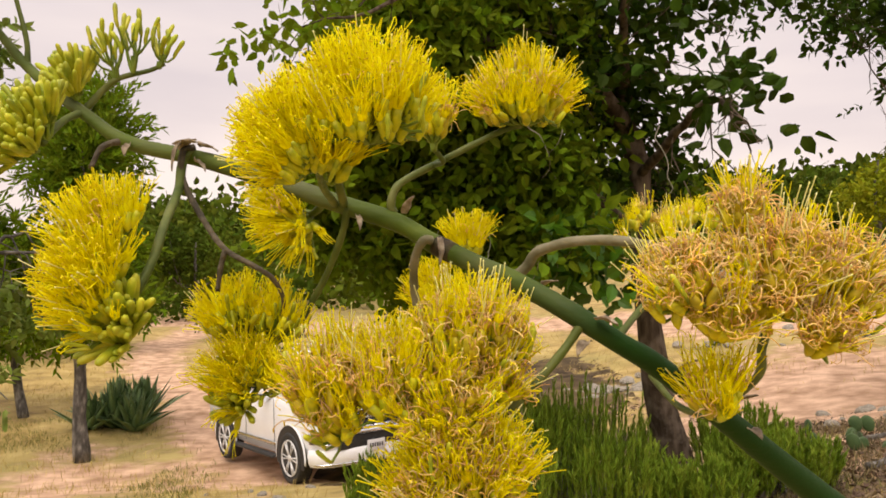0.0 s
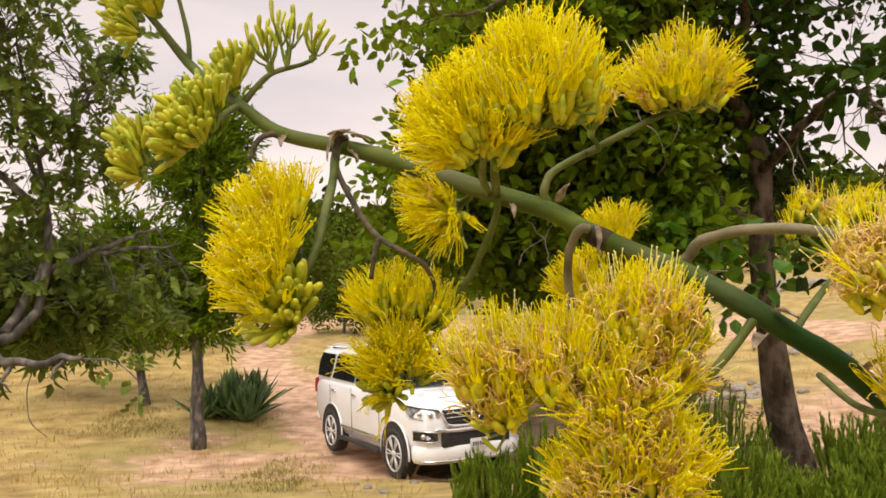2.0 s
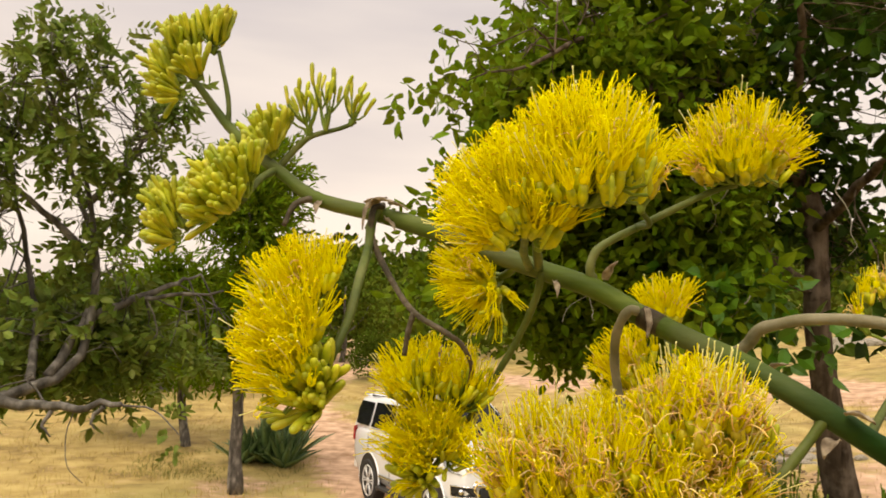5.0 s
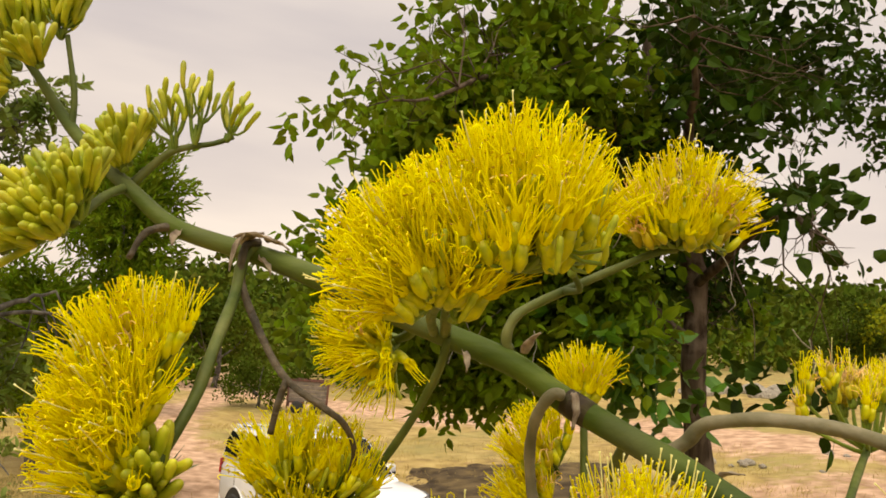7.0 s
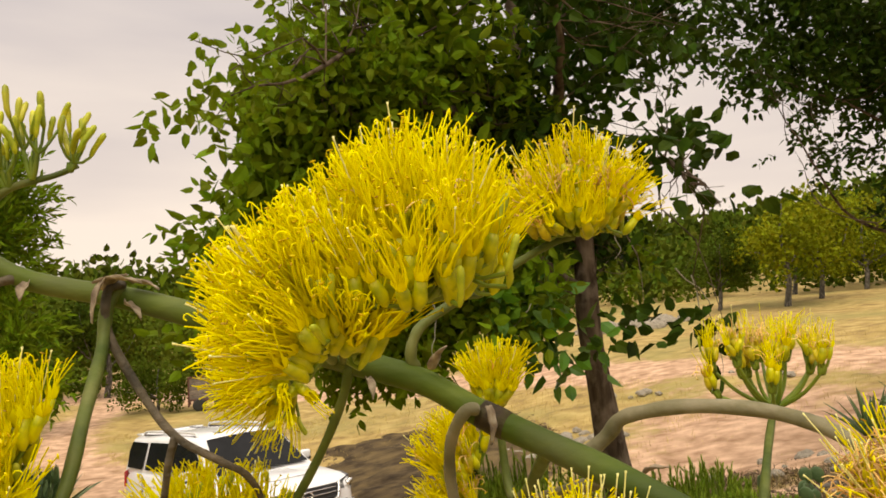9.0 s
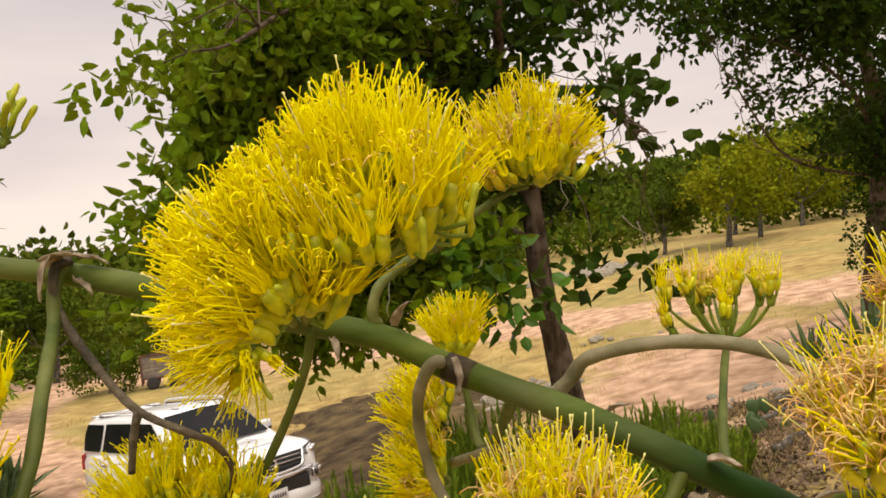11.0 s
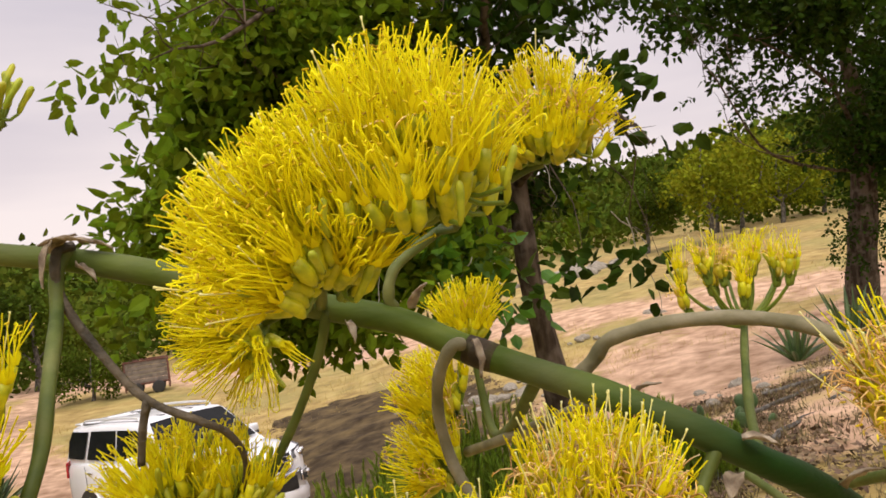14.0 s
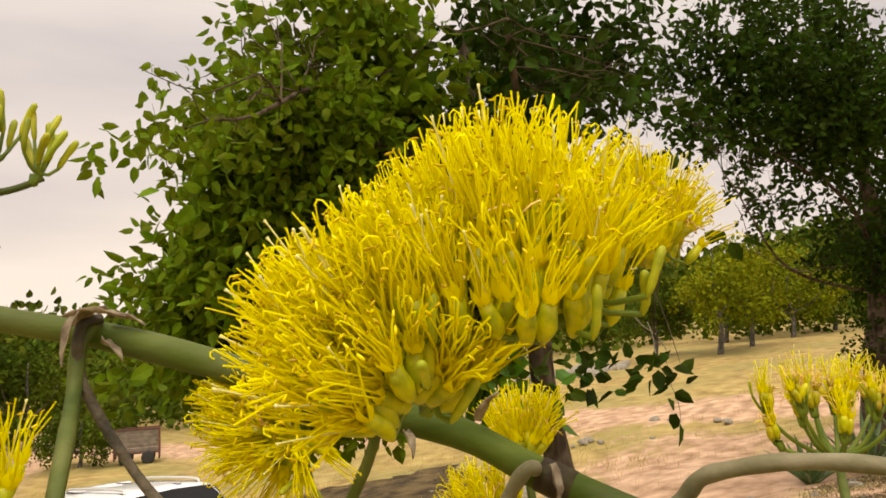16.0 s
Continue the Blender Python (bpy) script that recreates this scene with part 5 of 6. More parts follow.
for i, (x, y, L) in enumerate([(-7.5, 17.3, 1.15), (-6.95, 17.0, 0.95), (-8.0, 17.1, 0.9), (-7.2, 18.1, 1.15), (-7.7, 18.2, 1.1)]):
    agave_rosette("agave_plant", "blue-green agave rosette growing by the track", x, y, 40, L * 1.1, 0.11, 300 + i, 1.4, "agaves by the track")
agave_rosette("agave_plant", "large agave rosette at the foot of the flower stalk", 3.15, 1.81, 24, 1.2, 0.1, 310)
for i, (x, y, L) in enumerate([(9.0, 12.0, 1.2), (8.2, 12.4, 0.9), (9.4, 11.4, 1.0)]):
    agave_rosette("agave_plant", "spiky agave rosette below the ivy-clad tree", x, y, 22, L, 0.05, 320 + i, 1.0, "agaves under the tree")

# ---- the parked car ----
def loft(sections):
    """Closed rings of equal size joined into a skin, with end caps."""
    V, F = [], []
    n = len(sections[0])
    for s in sections:
        V += s
    for i in range(len(sections) - 1):
        for k in range(n):
            k2 = (k + 1) % n
            F.append((i * n + k, i * n + k2, (i + 1) * n + k2, (i + 1) * n + k))
    F.append(tuple(range(n - 1, -1, -1)))
    F.append(tuple((len(sections) - 1) * n + k for k in range(n)))
    return V, F


def ring(x, zb, zt, hw, tuck=0.93, top=0.95, rnd=0.06):
    zm = zb + (zt - zb) * 0.55
    half = [(hw * tuck - 0.05, zb), (hw * tuck, zb + 0.05), (hw * 0.985, zb + (zt - zb) * 0.25), (hw, zm), (hw * 0.99, zt - rnd * 2), (hw * top, zt - rnd * 0.5), (hw * top - rnd * 1.6, zt), (hw * 0.4, zt + 0.012)]
    return [(x, y, z) for y, z in half] + [(x, -y, z) for y, z in reversed(half)]


def panel(pts, thick, axis):
    """A flat piece with depth: an outline and the same outline moved by thick along axis."""
    n = len(pts)
    a = Vector(axis).normalized() * thick
    V = [tuple(p) for p in pts] + [tuple(Vector(p) + a) for p in pts]
    F = [tuple(range(n - 1, -1, -1)), tuple(range(n, 2 * n))] + [(k, (k + 1) % n, n + (k + 1) % n, n + k) for k in range(n)]
    return V, F


def piece(name, VF, mat, parent, label="", bevel=0.0, smooth=False):
    ob = mesh_object(name, VF[0], VF[1], mat, parent, label, smooth=smooth)
    if bevel:
        bv = ob.modifiers.new("edge", "BEVEL")
        bv.width, bv.segments, bv.limit_method = bevel, 2, "ANGLE"
    return ob


def build_car():
    car = thing("car", "white off-road estate car with dark tinted windows parked on the track", "car")
    car.matrix_world = Matrix.Translation((-2.44, 13.5, -0.59)) @ Matrix.Rotation(radians(-53.4), 4, "Z") @ Matrix.Rotation(radians(-4.5), 4, "Y")
    V, F = loft([ring(-2.50, 0.62, 1.14, 0.80), ring(-2.44, 0.48, 1.27, 0.88), ring(-2.2, 0.42, 1.32, 0.935), ring(-1.4, 0.40, 1.33, 0.95), ring(-0.4, 0.36, 1.32, 0.955), ring(0.6, 0.36, 1.31, 0.955), ring(0.95, 0.38, 1.305, 0.95),
                 ring(1.5, 0.40, 1.28, 0.95), ring(1.95, 0.42, 1.24, 0.925), ring(2.16, 0.40, 1.20, 0.88), ring(2.27, 0.42, 1.12, 0.82), ring(2.31, 0.48, 1.0, 0.75)])
    piece("body", (V, F), M_PAINT, car, "glossy white painted body", 0.015, True)

    def cab(x, z, hw, hwt, zb=1.28):
        z, hwt = 1.31 + (z - 1.15) * 0.98, hwt * 1.05
        half = [(hw, zb), (hwt + (hw - hwt) * 0.75, zb + (z - zb) * 0.25), (hwt + (hw - hwt) * 0.25, zb + (z - zb) * 0.8), (hwt * 0.97, z - 0.04), (hwt * 0.86, z), (hwt * 0.4, z + 0.022)]
        return [(x, y, q) for y, q in half] + [(x, -y, q) for y, q in reversed(half)]

    V, F = loft([cab(-2.50, 1.20, 0.84, 0.80), cab(-2.42, 1.60, 0.84, 0.72), cab(-2.33, 1.76, 0.85, 0.70), cab(-1.2, 1.79, 0.87, 0.71), cab(-0.1, 1.79, 0.875, 0.71), cab(0.36, 1.765, 0.875, 0.70), cab(0.46, 1.70, 0.875, 0.71), cab(0.78, 1.45, 0.88, 0.755), cab(1.13, 1.18, 0.885, 0.82), cab(1.20, 1.13, 0.885, 0.84, 1.265)])
    piece("cabin", (V, F), M_PAINT, car, "white roof and window pillars", 0.01, True)

    def side(z):
        return 0.883 - (z - 1.28) * 0.19

    for s in (1, -1):
        for outline in ([(-2.32, 1.22), (-1.66, 1.21), (-1.52, 1.66), (-2.2, 1.67), (-2.32, 1.5)], [(-1.50, 1.21), (-0.42, 1.20), (-0.42, 1.67), (-1.38, 1.67)], [(-0.34, 1.20), (0.76, 1.21), (0.74, 1.34), (0.34, 1.66), (-0.34, 1.67)]):
            pts = [(x, s * (side(z + 0.165) + 0.004), z + 0.165) for x, z in outline]
            piece("side_window", panel(pts if s > 0 else pts[::-1], 0.012, (0, s, 0.25)), M_GLASS, car, "dark tinted glass")
        # wheel openings and flares
        for ax in (1.395, -1.395):
            pts = [(ax + 0.50 * math.cos(a), s * 0.94, 0.40 + 0.50 * math.sin(a)) for a in np.linspace(-0.25, math.pi + 0.25, 22)]
            piece("wheel_opening", panel(pts, 0.022, (0, s, 0)), M_BLACK, car, "black wheel arch liner")
            g = Geo()
            g.tube([(ax + 0.515 * math.cos(a), s * 0.948, 0.40 + 0.515 * math.sin(a)) for a in np.linspace(-0.1, math.pi + 0.1, 22)], 0.016, 8)
            g.object("fender_flare", M_PAINT, car)
        g = Geo()
        g.box((0, s * 0.97, 0.36), (1.75, 0.14, 0.05), 0, None, 0.02)
        g.object("side_step", M_BLACK, car, "black running board")
        g = Geo()
        g.box((0.0, s * 0.962, 0.56), (1.75, 0.02, 0.05), 0, None, 0.008)
        g.object("side_moulding", M_CHROME, car, "bright door moulding")
        # mirror
        g = Geo()
        g.box((0.62, s * 1.04, 1.41), (0.13, 0.21, 0.15), 0, None, 0.04)
        m = g.object("mirror", M_PAINT, car, "white door mirror")
        g = Geo()
        g.box((0.64, s * 0.93, 1.36), (0.08, 0.12, 0.05), 0, None, 0.015)
        g.box((0.62, s * 1.04, 1.34), (0.12, 0.20, 0.05), 0, None, 0.012)
        g.object("mirror_foot", M_BLACK, m)
        for x in (-0.95, 0.05):
            g = Geo()
            g.box((x - 0.3, s * 0.962, 1.17), (0.2, 0.035, 0.035), 0, None, 0.012)
            g.object("door_handle", M_CHROME, car, "chrome door handle")
        for x in (-0.38, 0.82, -1.45):
            g = Geo()
            g.box((x, s * 0.955, 0.88), (0.008, 0.006, 0.8))
            g.object("door_gap", M_BLACK, car)
        # roof rail
        g = Geo()
        g.tube(curve_points([(-2.1, s * 0.62, 1.92), (-1.95, s * 0.62, 1.985), (-0.9, s * 0.63, 2.0), (0.0, s * 0.62, 1.985), (0.14, s * 0.62, 1.92)], 20), 0.02, 8)
        g.object("roof_rail", M_RIM, car, "silver roof rail")
        g = Geo()
        g.tube([(-2.1, s * 0.62, 1.93), (0.14, s * 0.62, 1.93)], 0.016, 6)
        g.object("rail_base", M_BLACK, car, "black strip under the roof rail")
        g = Geo()
        g.box((-0.95, s * 0.25, 1.952), (2.3, 0.05, 0.012), 0, None, 0.005)
        g.object("roof_groove", M_BLACK, car, "dark groove along the roof")
        # lamps
        hl = [(1.93, s * 0.93, 1.03), (2.19, s * 0.85, 1.00), (2.30, s * 0.61, 1.03), (2.27, s * 0.60, 1.14), (2.12, s * 0.84, 1.18), (1.78, s * 0.945, 1.20), (1.84, s * 0.945, 1.10)]
        lamp = piece("headlamp", panel(hl if s > 0 else hl[::-1], 0.03, (0.7, s * 0.7, 0.1)), M_LENS, car, "clear wrap-round headlamp with dark inside")
        g = Geo()
        g.tube([(2.24, s * 0.75, 1.085), (2.31, s * 0.77, 1.085)], [0.045, 0.04], 12)
        g.object("lamp_reflector", M_CHROME, lamp)
        g = Geo()
        g.tube([(2.13, s * 0.86, 1.095), (2.19, s * 0.90, 1.095)], [0.04, 0.035], 12)
        g.object("lamp_reflector", M_CHROME, lamp)
        g = Geo()
        g.tube([(1.86, s * 0.955, 1.195), (2.13, s * 0.875, 1.18), (2.30, s * 0.62, 1.14)], 0.012, 6)
        g.object("lamp_trim", M_BLACK, lamp)
        fog = [(2.06, s * 0.93, 0.70), (2.28, s * 0.82, 0.68), (2.36, s * 0.66, 0.69), (2.36, s * 0.66, 0.82), (2.27, s * 0.82, 0.84), (2.06, s * 0.94, 0.84)]
        foglamp = piece("fog_recess", panel(fog if s > 0 else fog[::-1], 0.02, (0.7, s * 0.7, 0)), M_BLACK, car, "black fog lamp surround")
        g = Geo()
        loop = [Vector(p) + Vector((0.02, s * 0.02, 0)) for p in fog]
        g.tube(loop + loop[:1], 0.012, 6)
        g.object("fog_trim", M_CHROME, foglamp)
        g = Geo()
        g.tube([(2.22, s * 0.85, 0.765), (2.28, s * 0.885, 0.765)], 0.042, 12)
        g.object("fog_lamp", M_CHROME, foglamp)
        tl = [(-2.44, s * 0.80, 1.06), (-2.30, s * 0.935, 1.06), (-2.28, s * 0.93, 1.32), (-2.40, s * 0.82, 1.34)]
        piece("tail_lamp", panel(tl if s < 0 else tl[::-1], 0.02, (-0.4, s, 0)), M_RED, car, "red tail lamp")
    ws = [(0.44, 0.62, 1.865), (1.12, 0.78, 1.355), (1.16, 0.0, 1.375), (1.12, -0.78, 1.355), (0.44, -0.62, 1.865), (0.42, 0.0, 1.89)]
    wsc = [Vector(p) + Vector((0.02, 0, 0.022)) for p in ws]
    piece("windscreen", ([tuple(p) for p in wsc], [(0, 1, 2, 5), (5, 2, 3, 4)]), M_GLASS, car, "dark windscreen").modifiers.new("thickness", "SOLIDIFY").thickness = 0.008
    rw = [(-2.515, 0.70, 1.40), (-2.44, 0.62, 1.79), (-2.44, -0.62, 1.79), (-2.515, -0.70, 1.40)]
    piece("rear_window", panel(rw, 0.02, (-1, 0, 0.3)), M_GLASS, car, "dark rear glass")
    # front end
    gr = [(2.315, 0.50, 0.90), (2.315, -0.50, 0.90), (2.27, -0.58, 1.13), (2.27, 0.58, 1.13)]
    grille = piece("grille", panel(gr, 0.03, (1, 0, 0.2)), M_BLACK, car, "black grille with chrome bars")
    for z, x in ((0.955, 2.345), (1.02, 2.335), (1.085, 2.32)):
        g = Geo()
        g.box((x, 0, z), (0.03, 1.02, 0.016), 0, None, 0.006)
        g.object("grille_bar", M_BLACK if z < 1.0 else M_CHROME, grille)
    g = Geo()
    g.tube([(2.355 + 0.0 * a, 0.085 * math.cos(a), 1.03 + 0.06 * math.sin(a)) for a in np.linspace(0, 2 * math.pi, 20)], 0.012, 6, caps=False)
    g.object("badge", M_CHROME, grille, "round chrome badge")
    # grille surround, bumper strip, intake and the swept bumper
    for side_y in (1, -1):
        g = Geo()
        g.tube(curve_points([(2.29, side_y * 0.59, 1.14), (2.33, side_y * 0.56, 1.03), (2.36, side_y * 0.50, 0.92), (2.38, side_y * 0.3, 0.89), (2.385, 0, 0.885)], 16), 0.028, 8)
        g.object("grille_surround", M_CHROME, grille, "bright grille surround")
    g = Geo()
    g.tube(curve_points([(2.30, 0.70, 0.85), (2.37, 0.5, 0.835), (2.40, 0, 0.83), (2.37, -0.5, 0.835), (2.30, -0.70, 0.85)], 22), 0.035, 8)
    g.object("bumper_bar", M_CHROME, car, "chrome bumper strip")
    g = Geo()
    g.box((2.335, 0, 0.69), (0.09, 1.2, 0.21), 0, None, 0.02)
    g.object("lower_intake", M_BLACK, car, "black lower air intake")

    def swept(path, profile):
        """A profile (out, up) swept along a run of points in plan."""
        c = curve_points([(*p, 0) for p in path], 40)
        V, F, n = [], [], len(profile)
        for i in range(40):
            d = c[min(i + 1, 39)] - c[max(i - 1, 0)]
            d = d / np.linalg.norm(d)
            out = np.array([d[1], -d[0], 0]) if d[1] > 0 else np.array([-d[1], d[0], 0])
            out = out if out[0] > -0.2 else -out
            V += [tuple(c[i] + out * o + [0, 0, u]) for o, u in profile]
        for i in range(39):
            F += [(i * n + k, i * n + (k + 1) % n, (i + 1) * n + (k + 1) % n, (i + 1) * n + k) for k in range(n)]
        F += [tuple(range(n - 1, -1, -1)), tuple(39 * n + k for k in range(n))]
        return V, F

    plan = [(2.0, 0.90), (2.16, 0.84), (2.28, 0.66), (2.33, 0.35), (2.34, 0.0), (2.33, -0.35), (2.28, -0.66), (2.16, -0.84), (2.0, -0.90)]
    piece("front_bumper", swept(plan, [(-0.08, 0.33), (0.02, 0.34), (0.06, 0.40), (0.075, 0.52), (0.05, 0.60), (-0.08, 0.61)]), M_PAINT, car, "white front bumper", 0.008, True)
    g = Geo()
    g.tube(curve_points([(x + 0.06, y * 1.02, 0.385) for x, y in plan], 30), 0.016, 6)
    g.object("bumper_lip", M_CHROME, car, "bright lower bumper lip")
    g = Geo()
    g.box((2.43, 0, 0.61), (0.012, 0.31, 0.155), 0, None, 0.004)
    plate = g.object("number_plate", M_PLATE, car, "white number plate")
    for k in range(6):
        g = Geo()
        g.box((2.438, -0.105 + 0.042 * k, 0.605), (0.004, 0.024, 0.06))
        g.object("plate_bar", M_BLACK, plate)
    g = Geo()
    g.box((-2.48, 0, 0.58), (0.14, 1.7, 0.2), 0, None, 0.05)
    g.object("rear_bumper", M_PAINT, car)
    g = Geo()
    g.box((-2.42, 0, 1.925), (0.26, 1.2, 0.035), 0, None, 0.014)
    g.object("roof_spoiler", M_PAINT, car)
    g = Geo()
    g.box((1.40, 0, 1.305), (0.9, 0.75, 0.025), 0, Matrix.Rotation(radians(3.5), 4, "Y"), 0.01)
    g.object("bonnet_scoop", M_PAINT, car, "raised bonnet centre")
    # wheels
    for ax in (1.395, -1.395):
        for s in (1, -1):
            wheel = new("wheel")
            wheel.parent = car
            wheel.location = (ax, s * 0.86, 0.4)
            wheel.scale = (1.04, 1.0, 1.04)
            if s < 0:
                wheel.rotation_euler = (0, 0, math.pi)
            g = Geo()
            prof = [(0.27, 0.10), (0.34, 0.125), (0.375, 0.11), (0.385, 0.06), (0.385, -0.06), (0.375, -0.11), (0.34, -0.125), (0.27, -0.10)]
            n = 36
            V = [(r * math.cos(2 * math.pi * i / n), y, r * math.sin(2 * math.pi * i / n)) for i in range(n) for r, y in prof]
            F = [(i * 8 + k, i * 8 + (k + 1) % 8, ((i + 1) % n) * 8 + (k + 1) % 8, ((i + 1) % n) * 8 + k) for i in range(n) for k in range(8)]
            mesh_object("tyre", V, F, M_RUBBER, wheel, "black tyre", smooth=True)
            g = Geo()
            g.tube([(0, -0.09, 0), (0, 0.097, 0)], [0.27, 0.27], 32)
            g.object("wheel_well", M_BLACK, wheel)
            rim = Geo()
            rim.tube([(0.262 * math.cos(a), 0.11, 0.262 * math.sin(a)) for a in np.linspace(0, 2 * math.pi, 37)], 0.014, 6, caps=False)
            rim.tube([(0, 0.08, 0), (0, 0.122, 0)], [0.06, 0.05], 14)
            for k in range(6):
                for off in (-0.13, 0.13):
                    a = k * math.pi / 3 + off
                    rim.tube([(0.05 * math.cos(a), 0.108, 0.05 * math.sin(a)), (0.26 * math.cos(a), 0.11, 0.26 * math.sin(a))], [0.009, 0.013], 5)
            rim.object("rim", M_RIM, wheel, "silver double-spoke alloy rim")
    return car


build_car()

# ---- shrubs, cactus, stones, grass ----
def needle_shrub(x, y, h, r, n, seed):
    """Upright stems thickly set with narrow leaves."""
    rng = np.random.default_rng(seed)
    z = ground_at(x, y)
    ob = thing("rosemary_shrub", "dense upright green shrub with narrow needle leaves", "shrub", (x, y, z), "shrubs at the foot of the tree")
    st = Geo()
    P, D, S = [], [], []
    for i in range(n):
        a, q = rng.uniform(0, 6.28), math.sqrt(rng.random())
        b = np.array([0.8 * r * q * math.cos(a), 0.8 * r * q * math.sin(a), 0.0])
        top = np.array([r * q * math.cos(a), r * q * math.sin(a), h * (1.05 - 0.2 * q * q) * rng.uniform(0.7, 1.15)])
        mid = (b + top) / 2 + rng.normal(size=3) * 0.015
        c = curve_points([b, mid, top], 24)
        st.tube(c[::6], [0.007, 0.006, 0.004, 0.003], 4, caps=False)
        for j in range(4, 24):
            P.append(c[j])
            D.append((c[min(j + 1, 23)] - c[max(j - 1, 0)]) / h * 12 + rng.normal(size=3) * 0.12)
    w = st.object("stem_wood", M_BARK_GREY, ob)
    w["kind"] = "stuff"
    V, F = [], []
    for k in range(10):
        a = k * 2.4
        L, wd = 0.042, 0.0032
        d = np.array([0.24 * math.cos(a), 0.24 * math.sin(a), 0.95])
        t = np.array([-math.sin(a), math.cos(a), 0]) * wd
        o = np.array([0, 0, 0.005 * k])
        b0 = len(V)
        V += [o - t, o + t, o + d * L + t * 0.5, o + d * L - t * 0.5]
        F.append((b0, b0 + 1, b0 + 2, b0 + 3))
    P, D = np.array(P), np.array(D)
    v, f = scatter(V, F, P, rotations(D, rng.uniform(0, 6.28, len(P))), rng.uniform(0.9, 1.4, len(P)))
    lv = mesh_object("foliage", v, f, M_SHRUB, ob)
    lv["kind"] = "stuff"


SHRUBS = [(-0.5, 6.9, 0.6, 0.4), (0.15, 7.0, 0.8, 0.55), (0.85, 7.0, 0.9, 0.65), (1.35, 7.2, 1.0, 0.6), (0.4, 6.1, 0.75, 0.55), (1.5, 6.3, 0.6, 0.5), (2.75, 6.7, 0.45, 0.4), (2.9, 7.3, 0.6, 0.5), (2.1, 6.1, 0.36, 0.4), (3.1, 6.6, 0.4, 0.36), (1.0, 7.8, 0.85, 0.45)]
for i, (x, y, h, r) in enumerate(SHRUBS):
    needle_shrub(x, y, h, r, 120, 400 + i)


def prickly_pear(x, y, seed):
    rng = np.random.default_rng(seed)
    ob = thing("prickly_pear", "low prickly pear cactus with flat green pads", "cactus", (x, y, ground_at(x, y)))
    for i in range(11):
        a = rng.uniform(0, 6.28)
        c = np.array([rng.normal() * 0.26, rng.normal() * 0.2, 0.07 + 0.09 * (i % 3)])
        bm = bmesh.new()
        bmesh.ops.create_uvsphere(bm, u_segments=14, v_segments=9, radius=1)
        for v in bm.verts:
            v.co = Vector((v.co.x * 0.07 * (1.0 + 0.15 * v.co.z), v.co.y * 0.018, v.co.z * 0.09))
            v.co = Matrix.Rotation(a, 3, "Z") @ Matrix.Rotation(rng.normal() * 0.002 + 0.35 * math.sin(i), 3, "Y") @ v.co + Vector(c)
        bm.verts.index_update()
        mesh_object("pad", [v.co[:] for v in bm.verts], [[v.index for v in f.verts] for f in bm.faces], M_PEAR, ob, smooth=True)
        bm.free()


prickly_pear(4.35, 8.0, 501)


def stone_mesh(seed):
    rng = np.random.default_rng(seed)
    bm = bmesh.new()
    bmesh.ops.create_icosphere(bm, subdivisions=2, radius=1)
    k = rng.normal(size=(5, 3))
    for v in bm.verts:
        s = 1 + 0.22 * sum(math.sin(2.2 * Vector(q).dot(v.co) + i) for i, q in enumerate(k)) / 2
        v.co = Vector((v.co.x * 1.2, v.co.y * 0.9, v.co.z * 0.6)) * s
    me = bpy.data.meshes.new("stone")
    bm.to_mesh(me)
    bm.free()
    me.materials.append(M_ROCK)
    return me


STONES = [stone_mesh(k) for k in range(5)]
rng = np.random.default_rng(60)
for cx, cy, spread, n, s0 in ((3.9, 17.0, 0.8, 30, 0.14), (6.1, 10.7, 0.9, 16, 0.08), (15.5, 42.5, 2.0, 18, 0.4), (-2.2, 11.0, 1.2, 5, 0.05), (9.5, 21.5, 2, 10, 0.12), (1.5, 17.2, 1.2, 14, 0.12)):
    for i in range(n):
        x, y = cx + rng.normal() * spread, cy + rng.normal() * spread * 0.7
        s = s0 * rng.uniform(0.5, 1.6)
        ob = new("stone", STONES[i % 5])
        ob.matrix_world = Matrix.Translation((x, y, ground_at(x, y) + s * 0.2)) @ Euler((rng.normal() * 0.2, rng.normal() * 0.2, rng.uniform(0, 6))).to_matrix().to_4x4() @ Matrix.Diagonal((s, s, s, 1))
        tagged(ob, "pale weathered limestone lying on the ground", "stone", "scattered limestone")


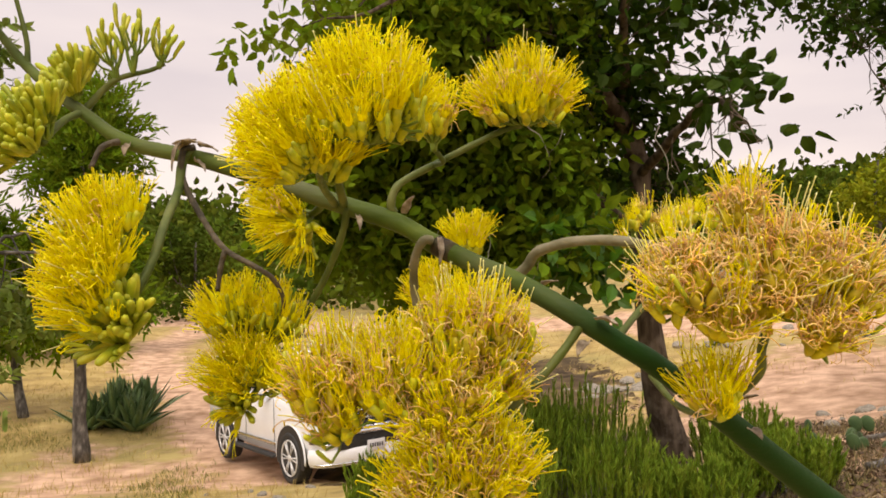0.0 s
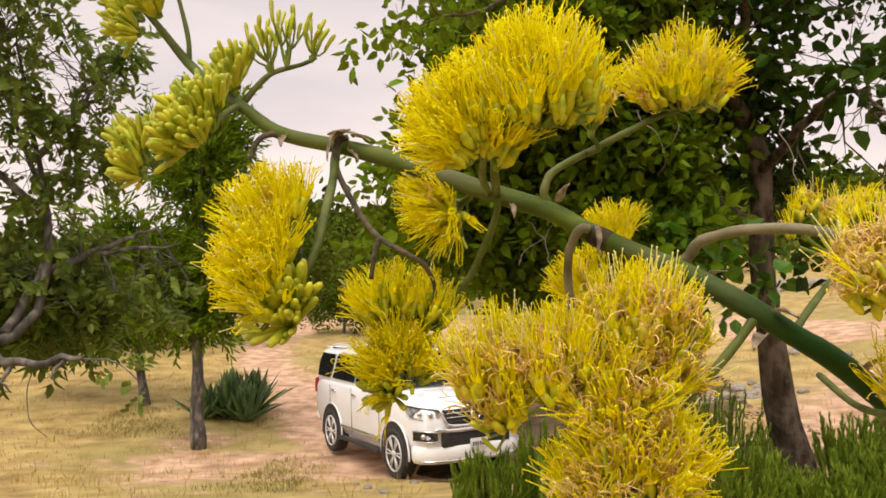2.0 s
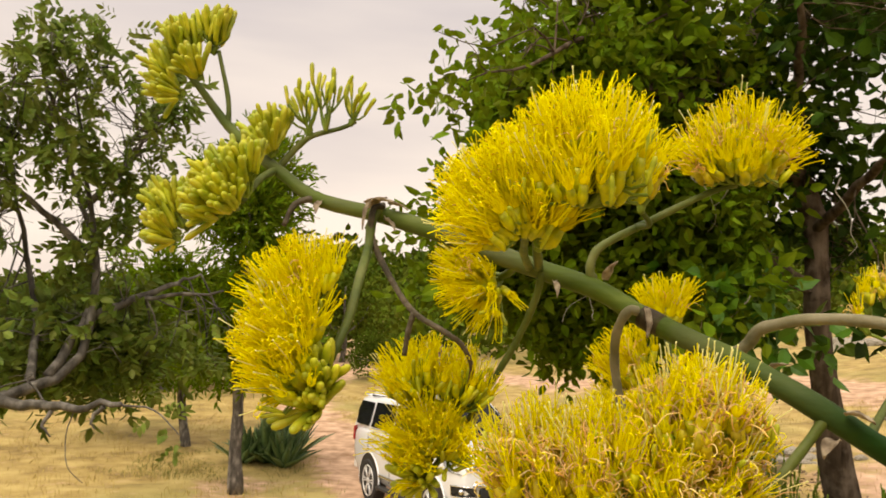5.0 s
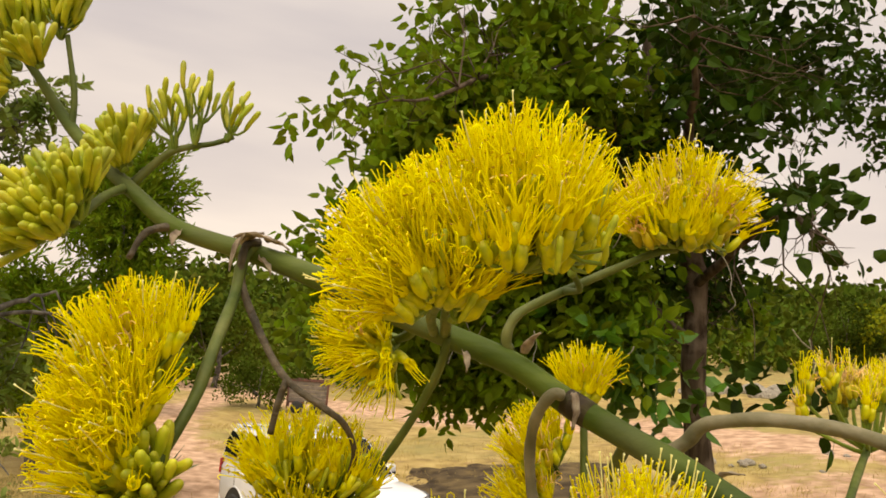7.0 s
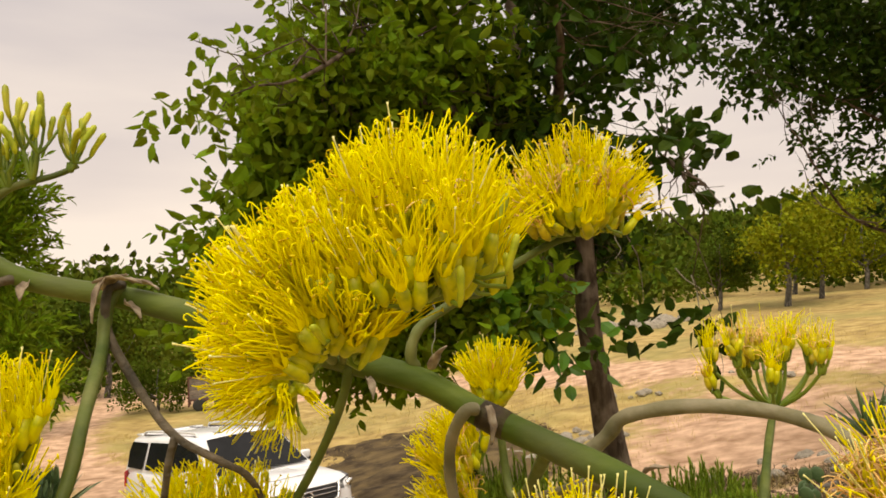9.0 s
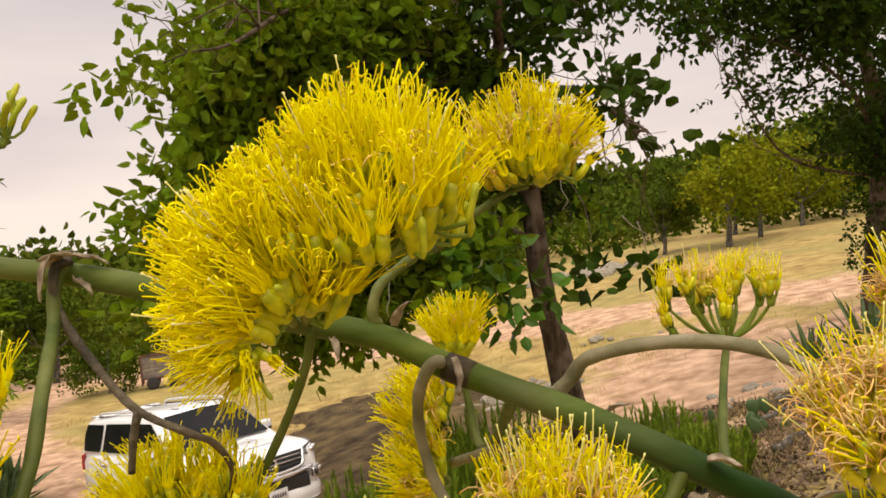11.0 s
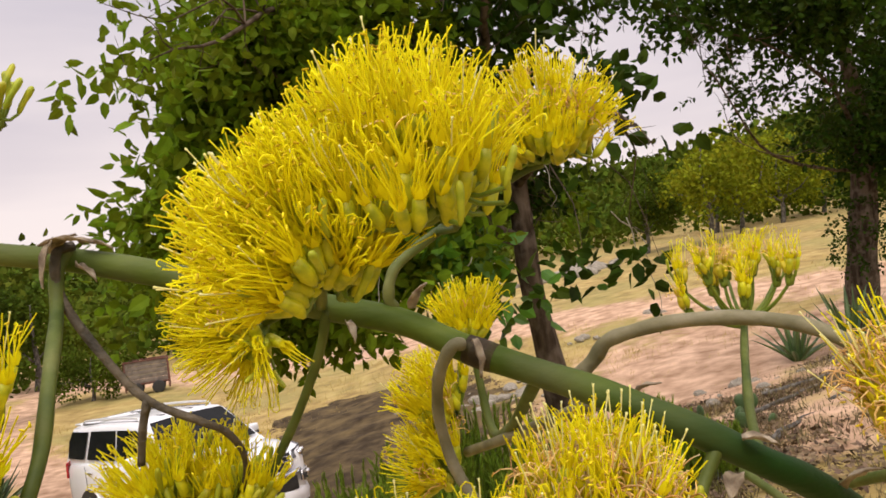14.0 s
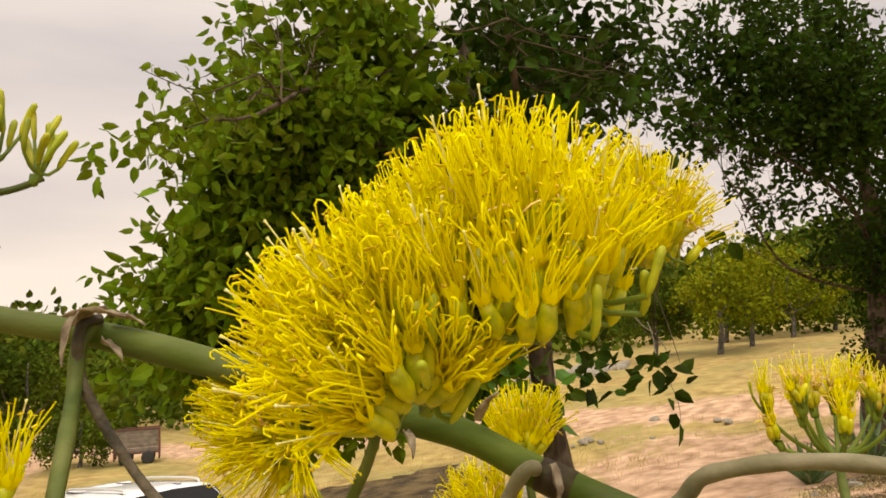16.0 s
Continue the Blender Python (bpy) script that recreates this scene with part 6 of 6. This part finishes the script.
def grass_patch(name, label, mat, areas, n, h, seed):
    rng = np.random.default_rng(seed)
    P = []
    c = [curve_points([(*p, 0) for p in pts], 80)[:, :2] for pts, _ in ROADS]
    for x0, x1, y0, y1, share in areas:
        m = int(n * share)
        xy = np.stack([rng.uniform(x0, x1, m), rng.uniform(y0, y1, m)], 1)
        keep = np.ones(m, bool)
        for q in c:
            d = np.min(np.linalg.norm(xy[:, None] - q[None], axis=2), axis=1)
            keep &= d > 1.05 + rng.normal(size=m) * 0.3
        clump = np.sin(xy[:, 0] * 1.7 + 1) * np.sin(xy[:, 1] * 1.9) + 0.6 * np.sin(xy[:, 0] * 4.3) * np.sin(xy[:, 1] * 3.9 + 2)
        keep &= clump + rng.normal(size=m) * 0.5 > -0.1
        P.append(xy[keep])
    P = np.vstack(P)
    pl = np.stack([P[:, 0], P[:, 1], terrain(P[:, 0], P[:, 1]) - 0.01], 1)
    k = len(pl)
    tv = [(-0.004, 0, 0), (0.004, 0, 0), (0.003, 0.02, 0.6), (-0.003, 0.02, 0.6), (0.0005, 0.12, 1.0), (-0.0005, 0.12, 1.0)]
    tf = [(0, 1, 2, 3), (3, 2, 4, 5)]
    tv = np.array(tv) * [1, h, h]
    d = rng.normal(size=(k, 3)) * 0.35 + [0, 0, 1]
    v, f = scatter(tv, tf, pl, rotations(d, rng.uniform(0, 6.28, k)), rng.uniform(0.5, 1.5, k))
    ob = mesh_object(name, v, f, mat)
    tagged(ob, label, "grass", kind="stuff")


grass_patch("dry_grass", "thin dry straw-coloured grass over the meadow", M_STRAW, [(-16, -1.5, 8.5, 30, 0.75), (3.5, 18, 9, 26, 0.2), (-4, 8, 17, 30, 0.2)], 42000, 0.11, 70)
grass_patch("green_grass", "patches of low green grass by the track", M_GREENGRASS, [(-5.0, -3.6, 10.0, 15.5, 0.16), (-10.5, -6.4, 15, 18.5, 0.25), (-0.6, 3.6, 6, 9, 0.3)], 22000, 0.085, 71)

grass_patch("dry_scrub", "low brown-green scrub on the bank beside the tree", M_SCRUB, [(2.7, 10.0, 4.4, 11.0, 1.0)], 26000, 0.09, 72)


def boards_hut(x, y, yaw):
    z = ground_at(x, y)
    ob = thing("wooden_trailer", "low weathered wooden trailer standing by the far track", "trailer", (x, y, z))
    ob.rotation_euler = (0, 0, yaw)
    for k in range(5):
        g = Geo()
        g.box((0, -0.42, 0.62 + 0.19 * k), (1.72, 0.03, 0.18), 0, None, 0.006)
        g.object("board", M_OLDWOOD, ob)
    for px, py in ((-0.9, -0.44), (0.9, -0.44), (-0.9, 0.44), (0.9, 0.44)):
        g = Geo()
        g.box((px, py, 0.86), (0.07, 0.07, 1.32), 0, None, 0.01)
        g.object("post", M_RUST, ob, "rust-red corner post")
    for z in (0.5, 1.5):
        for py in (-0.44, 0.44):
            g = Geo()
            g.box((0, py, z), (1.8, 0.06, 0.06), 0, None, 0.01)
            g.object("rail", M_RUST, ob, "rust-red frame rail")
    g = Geo()
    g.box((0, 0.02, 0.47), (1.75, 0.84, 0.05), 0, None, 0.01)
    g.object("deck", M_OLDWOOD, ob)
    for sx in (-0.45, 0.45):
        for sy in (-0.52, 0.52):
            g = Geo()
            g.tube([(sx, sy - 0.06, 0.28), (sx, sy - 0.05, 0.28), (sx, sy + 0.05, 0.28), (sx, sy + 0.06, 0.28)], [0.2, 0.28, 0.28, 0.2], 18)
            g.object("wheel", M_RUBBER, ob)


boards_hut(-7.35, 36.0, 0.15)


def earth_bank(x, y, yaw, length, width, height):
    """A low heap of dark soil with an uneven crest, the tree's shade put into its colour."""
    bank = thing("earth_bank", "low bank of dark soil beside the track, tree shade put into its colour", "earth bank", (x, y, ground_at(x, y) - 0.05), kind="structure")
    n, m = 90, 44
    V, F = [], []
    for i in range(n):
        for j in range(m):
            u, v = 2 * i / (n - 1) - 1, 2 * j / (m - 1) - 1
            px, py = u * length / 2, v * width / 2
            wx, wy = px * math.cos(yaw) - py * math.sin(yaw), px * math.sin(yaw) + py * math.cos(yaw)
            ragged = 1 + 0.5 * noise.noise((px * 0.7, py * 0.7, 5)) + 0.25 * noise.noise((px * 2.1, py * 2.1, 9))
            u, v = u * ragged, v * ragged
            h = height * max(0.0, 1 - u * u) ** 0.7 * max(0.0, 1 - v * v) ** 0.8 * (1 + 0.25 * noise.noise((px * 1.3, py * 1.3, 0)) + 0.12 * noise.noise((px * 4, py * 4, 3)))
            V.append((wx, wy, ground_at(x + wx, y + wy) - bank.location.z - 0.06 + 1.1 * h))
    for i in range(n - 1):
        for j in range(m - 1):
            F.append((i * m + j, (i + 1) * m + j, (i + 1) * m + j + 1, i * m + j + 1))
    mesh_object("soil", V, F, M_SHADED_EARTH, bank, smooth=True)


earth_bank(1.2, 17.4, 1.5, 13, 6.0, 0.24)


def litter(name, label, mat, x0, x1, y0, y1, n, size, seed):
    rng = np.random.default_rng(seed)
    x, y = rng.uniform(x0, x1, n), rng.uniform(y0, y1, n)
    keep = np.sin(x * 2.3) * np.sin(y * 2.1 + 1) + rng.normal(size=n) * 0.6 > -0.2
    x, y = x[keep], y[keep]
    tv = np.array([(-0.5, 0, 0), (0, -0.25, 0.06), (0.5, 0, 0.1), (0, 0.25, 0.06)])
    d = rng.normal(size=(len(x), 3)) * 0.5 + [0, 0, 1]
    v, f = scatter(tv, [(0, 1, 2, 3)], np.stack([x, y, terrain(x, y) + 0.012], 1), rotations(d, rng.uniform(0, 6.28, len(x))), rng.uniform(0.5, 1.5, len(x)) * size)
    tagged(mesh_object(name, v, f, mat), label, "leaf litter", kind="stuff")


litter("leaf_litter", "dark fallen leaves on the shaded soil", M_LITTER, -1.5, 4.5, 12.5, 22.0, 9000, 0.09, 81)
litter("leaf_litter", "brown fallen leaves and bark on the bank", M_LITTER, 2.6, 10.5, 4.4, 11.5, 36000, 0.07, 80)


def fallen_limb(x, y, yaw, length, seed):
    rng = np.random.default_rng(seed)
    ob = thing("fallen_branch", "grey dead branch lying on the ground", "branch", (x, y, ground_at(x, y)))
    g = Geo()
    pts = []
    for s in np.linspace(-0.5, 0.5, 7):
        wx, wy = s * length * math.cos(yaw) + rng.normal() * 0.04, s * length * math.sin(yaw) + rng.normal() * 0.04
        pts.append((wx, wy, ground_at(x + wx, y + wy) - ob.location.z + 0.03))
    g.tube(curve_points(pts, 24), list(np.linspace(0.04, 0.012, 24)), 7)
    g.object("branch_wood", M_BARK_GREY, ob)


for k, (x, y, yaw, L) in enumerate([(5.2, 8.6, 0.3, 1.6), (6.2, 9.4, -0.2, 1.2), (4.4, 7.2, 0.5, 0.9), (5.9, 7.8, 0.1, 1.4), (0.6, 17.0, 0.4, 1.3), (2.6, 16.6, -0.3, 1.1)]):
    fallen_limb(x, y, yaw, L, 90 + k)
